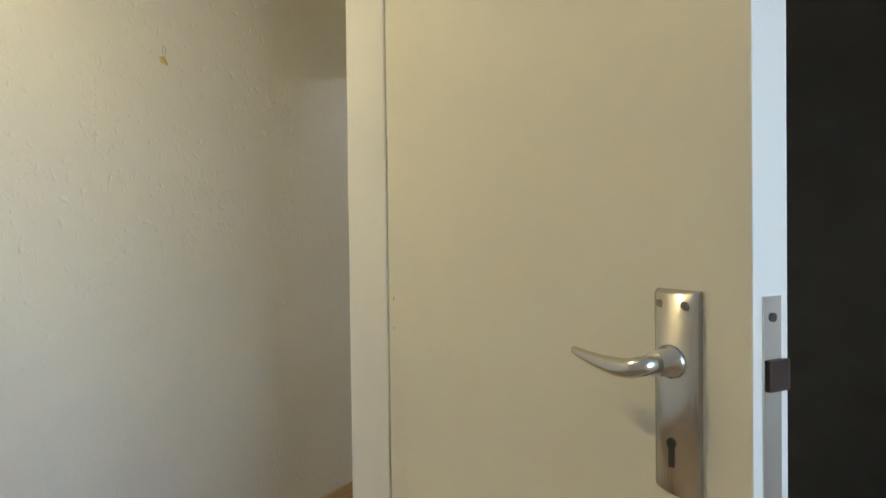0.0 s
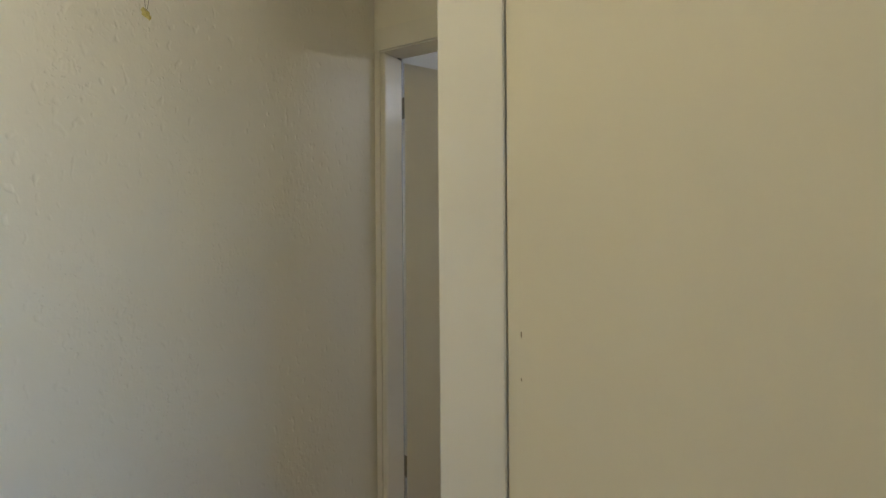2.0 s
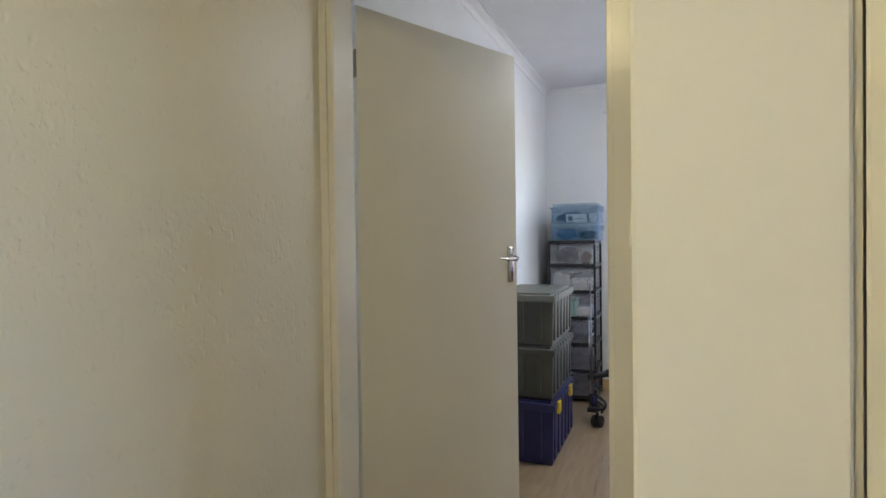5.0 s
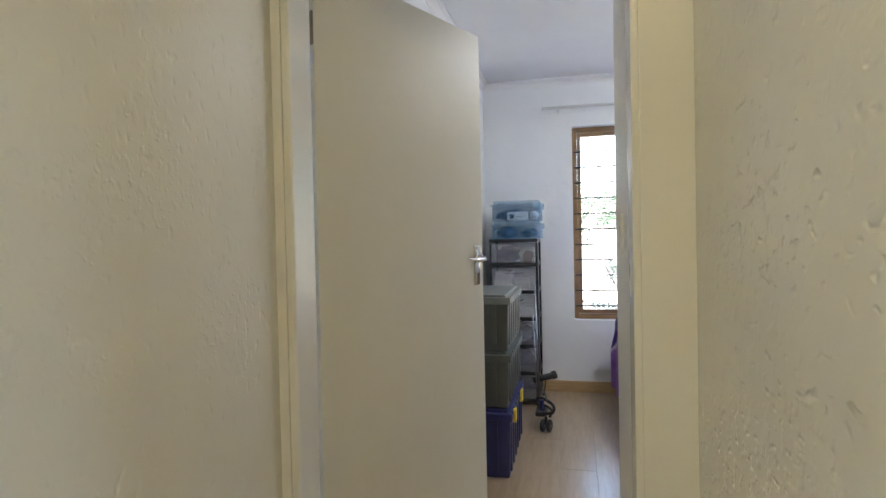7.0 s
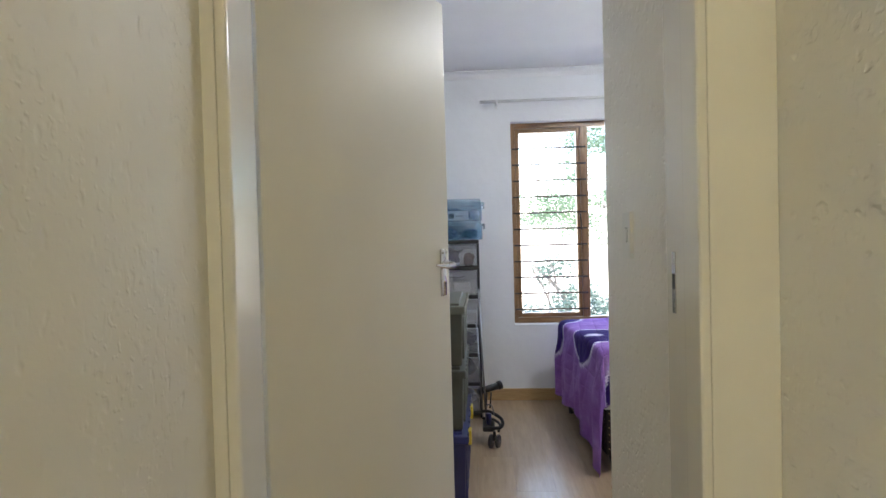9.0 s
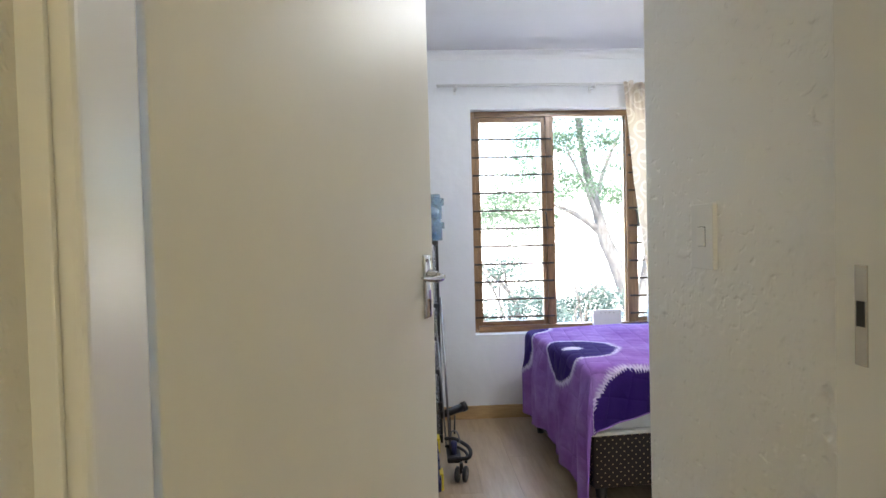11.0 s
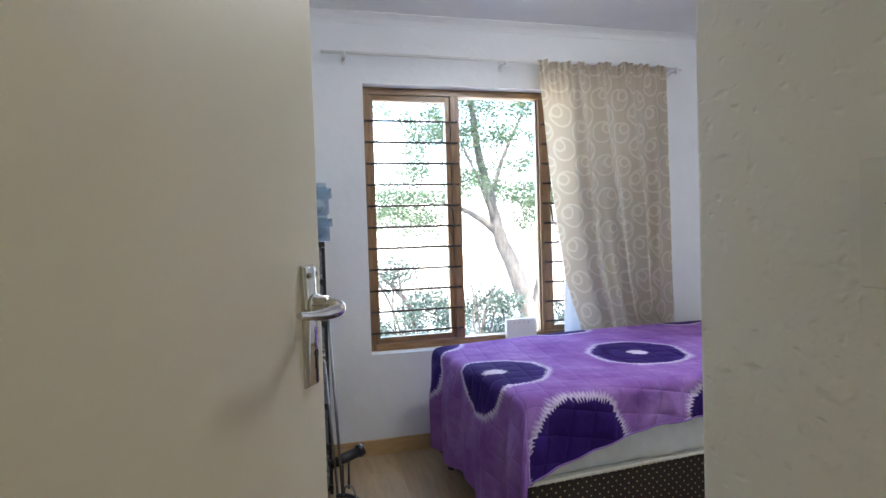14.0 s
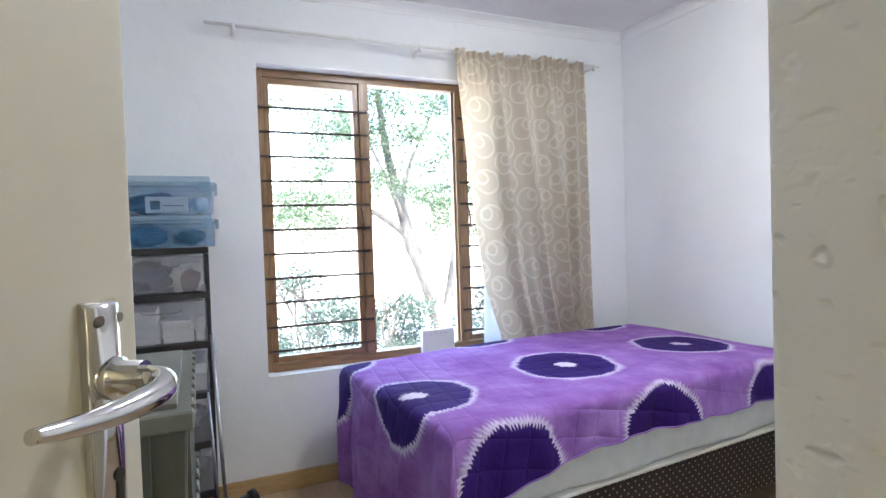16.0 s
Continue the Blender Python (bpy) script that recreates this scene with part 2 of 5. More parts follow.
def batik():
    """Tie-dyed cloth: lavender ground, dark violet discs with feathered white rims and white hearts."""
    m, nodes, links, bsdf = material("purple_batik")
    uv = nodes.new("ShaderNodeUVMap")
    uv.uv_map = "cloth"
    w1 = noise_tex(nodes, links, uv.outputs["UV"], 7, 3)
    discs = [(0.063, 0.40, 0.215), (0.814, 0.43, 0.215), (1.568, 0.434, 0.225), (0.20, -0.20, 0.205), (0.90, -0.20, 0.205),
             (1.62, -0.20, 0.21), (-0.05, 1.12, 0.21), (0.78, 1.16, 0.20), (1.62, 1.15, 0.20)]
    wfine = noise_tex(nodes, links, uv.outputs["UV"], 45, 2)
    rim = None
    heart = None

    def math_node(op, a, b=None, c=None):
        k = nodes.new("ShaderNodeMath")
        k.operation = op
        for n, v in enumerate((a, b, c)):
            if v is None:
                continue
            if isinstance(v, (int, float)):
                k.inputs[n].default_value = v
            else:
                links.new(v, k.inputs[n])
        return k.outputs[0]

    for cu, cv, rad in discs:
        sub = nodes.new("ShaderNodeVectorMath")
        sub.operation = "SUBTRACT"
        links.new(uv.outputs["UV"], sub.inputs[0])
        sub.inputs[1].default_value = (cu, cv, 0)
        length = nodes.new("ShaderNodeVectorMath")
        length.operation = "LENGTH"
        links.new(sub.outputs["Vector"], length.inputs[0])
        sep = nodes.new("ShaderNodeSeparateXYZ")
        links.new(sub.outputs["Vector"], sep.inputs[0])
        angle = math_node("ARCTAN2", sep.outputs[1], sep.outputs[0])
        teeth = math_node("SINE", math_node("MULTIPLY_ADD", angle, 84.0, math_node("MULTIPLY", w1.outputs["Fac"], 34.0)))
        signed = math_node("SUBTRACT", length.outputs["Value"], rad)
        wobble = math_node("MULTIPLY_ADD", math_node("SUBTRACT", w1.outputs["Fac"], 0.5), 0.08, math_node("MULTIPLY", teeth, 0.0065))
        edge = math_node("ADD", signed, wobble)
        rim = edge if rim is None else math_node("MINIMUM", rim, edge)
        hd = math_node("ADD", length.outputs["Value"], math_node("MULTIPLY", math_node("SINE", math_node("MULTIPLY", angle, 2.0)), 0.006))
        hd = math_node("MULTIPLY_ADD", math_node("SUBTRACT", wfine.outputs["Fac"], 0.5), 0.05, hd)
        if 0.3 < cv < 0.5:
            heart = hd if heart is None else math_node("MINIMUM", heart, hd)
    mr = nodes.new("ShaderNodeMapRange")
    mr.inputs["From Min"].default_value, mr.inputs["From Max"].default_value = -0.06, 0.06
    links.new(rim, mr.inputs["Value"])
    r = ramp(nodes, [(0.0, (0.030, 0.010, 0.12)), (0.46, (0.042, 0.014, 0.165)), (0.51, (0.66, 0.58, 0.74)), (0.60, (0.60, 0.50, 0.70)), (0.80, (0.235, 0.105, 0.40))])
    links.new(mr.outputs["Result"], r.inputs["Fac"])
    ground = noise_tex(nodes, links, uv.outputs["UV"], 5, 5, 0.6)
    gr = ramp(nodes, [(0.28, (0.20, 0.075, 0.33)), (0.52, (0.30, 0.145, 0.46)), (0.76, (0.43, 0.26, 0.60))])
    links.new(ground.outputs["Fac"], gr.inputs["Fac"])
    far = nodes.new("ShaderNodeMapRange")
    far.inputs["From Min"].default_value, far.inputs["From Max"].default_value = 0.012, 0.040
    links.new(rim, far.inputs["Value"])
    mix = nodes.new("ShaderNodeMixRGB")
    links.new(far.outputs["Result"], mix.inputs["Fac"])
    links.new(r.outputs["Color"], mix.inputs["Color1"])
    links.new(gr.outputs["Color"], mix.inputs["Color2"])
    hr = nodes.new("ShaderNodeMapRange")
    hr.inputs["From Min"].default_value, hr.inputs["From Max"].default_value = 0.048, 0.036
    links.new(heart, hr.inputs["Value"])
    mix2 = nodes.new("ShaderNodeMixRGB")
    links.new(hr.outputs["Result"], mix2.inputs["Fac"])
    links.new(mix.outputs["Color"], mix2.inputs["Color1"])
    mix2.inputs["Color2"].default_value = (0.70, 0.62, 0.76, 1)
    links.new(mix2.outputs["Color"], bsdf.inputs["Base Color"])
    bsdf.inputs["Roughness"].default_value = 0.85
    bsdf.inputs["Specular IOR Level"].default_value = 0.15
    # quilted diamonds and weave
    mp = nodes.new("ShaderNodeMapping")
    mp.inputs["Rotation"].default_value = (0, 0, radians(12))
    links.new(uv.outputs["UV"], mp.inputs["Vector"])
    sx = nodes.new("ShaderNodeSeparateXYZ")
    links.new(mp.outputs["Vector"], sx.inputs[0])
    ridges = []
    for o in (0, 1):
        k = math_node("ABSOLUTE", math_node("SINE", math_node("MULTIPLY", sx.outputs[o], 33.0)))
        ridges.append(math_node("POWER", k, 0.4))
    quilt = math_node("MINIMUM", ridges[0], ridges[1])
    cr = noise_tex(nodes, links, uv.outputs["UV"], 14, 4)
    hgt = math_node("MULTIPLY_ADD", cr.outputs["Fac"], 0.8, math_node("MULTIPLY", quilt, 1.0))
    b = nodes.new("ShaderNodeBump")
    b.inputs["Strength"].default_value, b.inputs["Distance"].default_value = 0.42, 0.016
    links.new(hgt, b.inputs["Height"])
    links.new(b.outputs["Normal"], bsdf.inputs["Normal"])
    return m


def ringed_curtain():
    m, nodes, links, bsdf = material("beige_ring_curtain")
    uv = nodes.new("ShaderNodeUVMap")
    uv.uv_map = "cloth"
    warp = noise_tex(nodes, links, uv.outputs["UV"], 9, 2)

    def op(kind, a, b=None, c=None):
        k = nodes.new("ShaderNodeMath")
        k.operation = kind
        for n, v in enumerate((a, b, c)):
            if isinstance(v, (int, float)):
                k.inputs[n].default_value = v
            elif v is not None:
                links.new(v, k.inputs[n])
        return k.outputs[0]

    sep = nodes.new("ShaderNodeSeparateXYZ")
    links.new(uv.outputs["UV"], sep.inputs[0])
    wu = op("MULTIPLY_ADD", warp.outputs["Fac"], 0.035, sep.outputs[0])
    wv = op("MULTIPLY_ADD", warp.outputs["Fac"], -0.03, sep.outputs[1])
    # linked rings in two staggered rows, each with a smaller ring inside: (shift u, shift v, radius, half width)
    PU, PV = 0.250, 0.200
    rings = None
    for ou, ov, rad, half in ((0.0, 0.0, 0.066, 0.0065), (0.026, 0.020, 0.033, 0.0070), (0.125, 0.100, 0.060, 0.0060), (0.100, 0.120, 0.028, 0.0065)):
        du = op("MULTIPLY", op("SUBTRACT", op("FRACT", op("DIVIDE", op("ADD", wu, ou + 5.0), PU)), 0.5), PU)
        dv = op("MULTIPLY", op("SUBTRACT", op("FRACT", op("DIVIDE", op("ADD", wv, ov + 5.0), PV)), 0.5), PV)
        dist = op("SQRT", op("ADD", op("MULTIPLY", du, du), op("MULTIPLY", dv, dv)))
        hit = op("COMPARE", dist, rad, half)
        rings = hit if rings is None else op("MAXIMUM", rings, hit)
    col = ramp(nodes, [(0.0, (0.70, 0.615, 0.50)), (1.0, (0.82, 0.755, 0.65))])
    links.new(rings, col.inputs["Fac"])
    links.new(col.outputs["Color"], bsdf.inputs["Base Color"])
    bsdf.inputs["Roughness"].default_value = 0.6
    bsdf.inputs["Sheen Weight"].default_value = 0.3
    tr = nodes.new("ShaderNodeBsdfTranslucent")
    links.new(col.outputs["Color"], tr.inputs["Color"])
    ms = nodes.new("ShaderNodeMixShader")
    ms.inputs["Fac"].default_value = 0.28
    out = nodes["Material Output"]
    links.new(bsdf.outputs["BSDF"], ms.inputs[1])
    links.new(tr.outputs["BSDF"], ms.inputs[2])
    links.new(ms.outputs["Shader"], out.inputs["Surface"])
    n = noise_tex(nodes, links, uv.outputs["UV"], 220, 2)
    b = nodes.new("ShaderNodeBump")
    b.inputs["Strength"].default_value, b.inputs["Distance"].default_value = 0.25, 0.002
    links.new(n.outputs["Fac"], b.inputs["Height"])
    links.new(b.outputs["Normal"], bsdf.inputs["Normal"])
    return m


def dotted_cloth():
    """Dark brown upholstery with rows of small gold woven dots."""
    m, nodes, links, bsdf = material("brown_dotted_cloth")
    tc = nodes.new("ShaderNodeTexCoord")
    sep = nodes.new("ShaderNodeSeparateXYZ")
    links.new(tc.outputs["Object"], sep.inputs[0])
    along = nodes.new("ShaderNodeMath")
    along.operation = "ADD"
    links.new(sep.outputs["X"], along.inputs[0])
    links.new(sep.outputs["Y"], along.inputs[1])
    com = nodes.new("ShaderNodeCombineXYZ")
    links.new(along.outputs[0], com.inputs["X"])
    links.new(sep.outputs["Z"], com.inputs["Y"])
    mp = nodes.new("ShaderNodeMapping")
    mp.inputs["Rotation"].default_value = (0, 0, radians(45))
    links.new(com.outputs[0], mp.inputs["Vector"])
    v = nodes.new("ShaderNodeTexVoronoi")
    v.voronoi_dimensions = "2D"
    v.inputs["Randomness"].default_value = 0.0
    v.inputs["Scale"].default_value = 38
    links.new(mp.outputs["Vector"], v.inputs["Vector"])
    r = ramp(nodes, [(0.11, (0.42, 0.31, 0.17)), (0.15, (0.017, 0.009, 0.007))])
    links.new(v.outputs["Distance"], r.inputs["Fac"])
    links.new(r.outputs["Color"], bsdf.inputs["Base Color"])
    bsdf.inputs["Roughness"].default_value = 0.75
    n = noise_tex(nodes, links, tc.outputs["Object"], 400, 2)
    b = nodes.new("ShaderNodeBump")
    b.inputs["Strength"].default_value, b.inputs["Distance"].default_value = 0.3, 0.002
    links.new(n.outputs["Fac"], b.inputs["Height"])
    links.new(b.outputs["Normal"], bsdf.inputs["Normal"])
    return m


def leaf_material(name, c1, c2):
    m, nodes, links, bsdf = material(name)
    geo = nodes.new("ShaderNodeNewGeometry")
    r = ramp(nodes, [(0.0, c1), (1.0, c2)])
    links.new(geo.outputs["Random Per Island"], r.inputs["Fac"])
    links.new(r.outputs["Color"], bsdf.inputs["Base Color"])
    bsdf.inputs["Roughness"].default_value = 0.5
    tr = nodes.new("ShaderNodeBsdfTranslucent")
    links.new(r.outputs["Color"], tr.inputs["Color"])
    ms = nodes.new("ShaderNodeMixShader")
    ms.inputs["Fac"].default_value = 0.5
    links.new(bsdf.outputs["BSDF"], ms.inputs[1])
    links.new(tr.outputs["BSDF"], ms.inputs[2])
    links.new(ms.outputs["Shader"], nodes["Material Output"].inputs["Surface"])
    return m


M_BATIK = batik()
M_CURTAIN = ringed_curtain()
M_DOTS = dotted_cloth()
M_HEM = simple("violet_hem", (0.20, 0.09, 0.34), (0.30, 0.16, 0.46), 0.85, scale=30, bump=0.2)
M_MATTRESS = simple("pale_mattress_cloth", (0.52, 0.53, 0.50), (0.62, 0.63, 0.60), 0.8, scale=9, bump=0.25, bump_scale=25)
M_PIPING = simple("cream_piping", (0.66, 0.63, 0.56), (0.74, 0.71, 0.63), 0.7, scale=40)
M_LEAF = leaf_material("tree_leaf", (0.056, 0.092, 0.045), (0.105, 0.145, 0.088))
M_BUSH = leaf_material("bush_leaf", (0.056, 0.084, 0.068), (0.10, 0.138, 0.118))
M_BARK = simple("grey_bark", (0.075, 0.066, 0.060), (0.17, 0.15, 0.135), 0.9, scale=14, bump=0.6, bump_scale=30, stretch=(1, 1, 0.3))
M_GROUND = simple("pale_paving", (0.42, 0.39, 0.33), (0.52, 0.49, 0.43), 0.9, scale=1.5, bump=0.3, bump_scale=20)
M_GARDENWALL = simple("garden_wall_paint", (0.55, 0.52, 0.46), (0.64, 0.61, 0.55), 0.85, scale=2, bump=0.2, bump_scale=30)


# ---------------------------------------------------------------- mesh helpers
def bm_box(bm, x0, x1, y0, y1, z0, z1, bevel=0.0, segs=2):
    part_bm = bmesh.new()
    bmesh.ops.create_cube(part_bm, size=1)
    for v in part_bm.verts:
        v.co = ((x0 + x1) / 2 + v.co.x * (x1 - x0), (y0 + y1) / 2 + v.co.y * (y1 - y0), (z0 + z1) / 2 + v.co.z * (z1 - z0))
    if bevel:
        bmesh.ops.bevel(part_bm, geom=list(part_bm.edges), offset=bevel, segments=segs, profile=0.7, affect="EDGES")
    tmp = bpy.data.meshes.new("tmp")
    part_bm.to_mesh(tmp)
    part_bm.free()
    bm.from_mesh(tmp)
    bpy.data.meshes.remove(tmp)
    return bm


def box(x0, x1, y0, y1, z0, z1, bevel=0.0, segs=2):
    return bm_box(bmesh.new(), x0, x1, y0, y1, z0, z1, bevel, segs)


def tube(points, radii, sides=10, caps=True):
    """A round bar swept along a line of points."""
    bm = bmesh.new()
    pts = [Vector(p) for p in points]
    if isinstance(radii, (int, float)):
        radii = [radii] * len(pts)
    rings = []
    up = Vector((0.13, 0.21, 0.97))
    for i, p in enumerate(pts):
        d = (pts[min(i + 1, len(pts) - 1)] - pts[max(i - 1, 0)]).normalized()
        if abs(d.dot(up)) > 0.93:
            up = Vector((0.97, 0.15, 0.2))
        a = d.cross(up).normalized()
        b = d.cross(a).normalized()
        rings.append([bm.verts.new(p + radii[i] * (math.cos(2 * math.pi * k / sides) * a + math.sin(2 * math.pi * k / sides) * b)) for k in range(sides)])
    for r0, r1 in zip(rings, rings[1:]):
        for k in range(sides):
            bm.faces.new((r0[k], r0[(k + 1) % sides], r1[(k + 1) % sides], r1[k])).smooth = True
    if caps:
        bm.faces.new(rings[0][::-1])
        bm.faces.new(rings[-1])
    bmesh.ops.recalc_face_normals(bm, faces=bm.faces)
    return bm


def curve_points(points, steps=8):
    """Smooth a polyline (Catmull-Rom)."""
    p = [Vector(q) for q in points]
    p = [p[0]] + p + [p[-1]]
    out = []
    for i in range(1, len(p) - 2):
        for s in range(steps):
            t = s / steps
            a, b, c, d = p[i - 1], p[i], p[i + 1], p[i + 2]
            out.append(0.5 * (2 * b + (c - a) * t + (2 * a - 5 * b + 4 * c - d) * t * t + (3 * b - a - 3 * c + d) * t ** 3))
    out.append(p[-2])
    return out


def disc(centre, normal, radius, depth, sides=16):
    c, n = Vector(centre), Vector(normal).normalized()
    return tube([c, c + n * depth], radius, sides)


def mesh_ob(name, bm, mat, smooth=False):
    me = bpy.data.meshes.new(name)
    bm.to_mesh(me)
    bm.free()
    me.materials.append(mat)
    if smooth:
        for p in me.polygons:
            p.use_smooth = True
    return new(name, me)


def part(name, bm, mat, parent, label="", smooth=False):
    ob = mesh_ob(name, bm, mat, smooth)
    ob.parent = parent
    if label:
        ob["label"] = label
    return ob


def thing(name, label, category, m=None, group=""):
    ob = new(name)
    ob.empty_display_size = 0.1
    if m is not None:
        ob.matrix_world = m
    return tagged(ob, label, category, group)


def structure(name, bm, mat, label, category=""):
    return tagged(mesh_ob(name, bm, mat), label, category or name.split("_")[0], kind="structure")


# ---------------------------------------------------------------- plan (metres)
H = 2.50            # ceilings
XL = -0.044         # passage, left wall face
XR = 0.938          # passage, right wall face
YC = -1.265         # corner where the passage begins
XS = 0.835          # bedroom entry, side wall face
YS = 0.602          # end of that side wall
YW = 3.14           # window wall face
XE = 2.97           # bedroom end wall face
XB = -0.02          # bedroom left wall face
DOOR_H = 2.035
WX0, WX1, WZ0, WZ1 = 0.690, 2.430, 0.570, 2.118  # window opening
LX1, LY0 = 3.10, -4.40                            # lobby extents

# walls of the passage and lobby
structure("wall_passage_side", box(-0.18, XL, LY0, -0.150, 0, H), M_WALL, "long cream painted plaster passage wall, lumpy and pitted")
# paler than the other passage walls: light on this side put into colour
structure("wall_passage_switch_side", box(XR, 1.055, YC + 0.125, -0.187, 0, H), M_ENTRY_WALL, "rough trowelled plaster wall beside the passage, whitened in place of light")
structure("wall_over_passage_corner", box(XR, 1.055, YC + 0.004, YC + 0.125, 2.14, H), M_WALL, "cream plaster above a steel door frame")
structure("wall_door_over", box(-0.18, 1.055, -0.145, 0.0, 2.13, H), M_WALL, "cream plaster wall above the bedroom door frame")
structure("wall_lobby_over_door", box(1.055, 1.95, YC + 0.004, YC + 0.115, 2.14, H), M_WALL, "cream plaster above the ajar door")
structure("wall_lobby_front", box(1.95, LX1, YC, YC + 0.115, 0, H), M_WALL, "cream plaster lobby wall")
structure("wall_lobby_back", box(-0.18, LX1 + 0.12, LY0 - 0.12, LY0, 0, H), M_WALL, "cream plaster lobby wall")
bm = box(LX1, LX1 + 0.12, LY0, YC + 0.115, 0, 0.9)
bm_box(bm, LX1, LX1 + 0.12, LY0, YC + 0.115, 2.1, H)
bm_box(bm, LX1, LX1 + 0.12, LY0, -2.70, 0.9, 2.1)
bm_box(bm, LX1, LX1 + 0.12, -1.85, YC + 0.115, 0.9, 2.1)
structure("wall_lobby_window", bm, M_WALL, "cream plaster lobby wall with a window opening")

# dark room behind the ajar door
structure("wall_dark_room_end", box(XE, XE + 0.12, YC + 0.115, YS - 0.112, 0, H), M_SHADED_WALL, "wall of the unlit store room, its shade put into a brown colour")
structure("wall_dark_room_back", box(0.95, XE, YS - 0.150, YS - 0.114, 0, H), M_SHADED_WALL, "wall of the unlit store room, its shade put into a brown colour")

# bedroom walls
bm = box(XS, 0.95, 0.004, YS, 0, H, 0.006)
structure("wall_entry_side", bm, M_ENTRY_WALL, "rough white plaster return wall with a light switch")
structure("wall_bedroom_back", box(0.95, XE, YS - 0.112, YS, 0, H), M_WHITE_WALL, "white plaster bedroom wall")
structure("wall_bedroom_end", box(XE, XE + 0.12, YS - 0.112, YW + 0.2, 0, H), M_WHITE_WALL, "white plaster bedroom wall at the head of the bed")
structure("wall_bedroom_side", box(-0.18, XB, 0.02, YW + 0.2, 0, H), M_WHITE_WALL, "white plaster bedroom wall behind the open door")
bm = box(XB, WX0, YW, YW + 0.2, 0, H)
bm_box(bm, WX1, XE, YW, YW + 0.2, 0, H)
bm_box(bm, WX0, WX1, YW, YW + 0.2, 0, WZ0)
bm_box(bm, WX0, WX1, YW, YW + 0.2, WZ1, H)
structure("wall_window", bm, M_WHITE_WALL, "white plaster wall with a recessed wooden window")

structure("ceiling_bedroom", box(-0.18, XE + 0.12, 0.0, YW + 0.2, H, H + 0.15), M_CEIL, "flat white painted bedroom ceiling")
structure("ceiling_passage", box(-0.18, LX1 + 0.12, LY0 - 0.12, 0.0, H, H + 0.15), M_CEIL, "flat white painted passage ceiling")


def cornice_profile(x0, y0, x1, y1, nx, ny):
    """A small coved ceiling moulding along one wall; (nx, ny) points into the room."""
    bm = bmesh.new()
    prof = [(0.0, -0.052), (0.006, -0.052), (0.008, -0.042), (0.016, -0.026), (0.030, -0.014), (0.046, -0.008), (0.052, -0.006), (0.052, 0.0), (0.0, 0.0)]
    ends = []
    for x, y in ((x0, y0), (x1, y1)):
        ends.append([bm.verts.new((x + nx * a, y + ny * a, H - 0.0005 + b)) for a, b in prof])
    n = len(prof)
    for k in range(n):
        bm.faces.new((ends[0][k], ends[0][(k + 1) % n], ends[1][(k + 1) % n], ends[1][k]))
    bm.faces.new(ends[0][::-1])
    bm.faces.new(ends[1])
    bmesh.ops.recalc_face_normals(bm, faces=bm.faces)
    return bm


structure("cornice_window", cornice_profile(XB, YW, XE, YW, 0, -1), M_CEIL, "slim white ceiling cornice", "cornice")
structure("cornice_end", cornice_profile(XE, YS, XE, YW - 0.053, -1, 0), M_CEIL, "slim white ceiling cornice", "cornice")
structure("cornice_side", cornice_profile(XB, 0.02, XB, YW - 0.053, 1, 0), M_CEIL, "slim white ceiling cornice", "cornice")

# skirtings
for nm, bb in (("skirting_window", box(XB, XE, YW - 0.016, YW - 0.0005, 0, 0.088, 0.004)),
               ("skirting_side", box(XB + 0.0005, XB + 0.016, 0.06, YW - 0.017, 0, 0.088, 0.004)),
               ("skirting_passage", box(XL + 0.0005, XL + 0.016, LY0, -0.152, 0, 0.115, 0.004)),
               ("skirting_end", box(XE - 0.016, XE - 0.0005, YS, YW - 0.017, 0, 0.088, 0.004))):
    structure(nm, bb, M_SKIRT, "light oak wooden skirting board", "skirting")


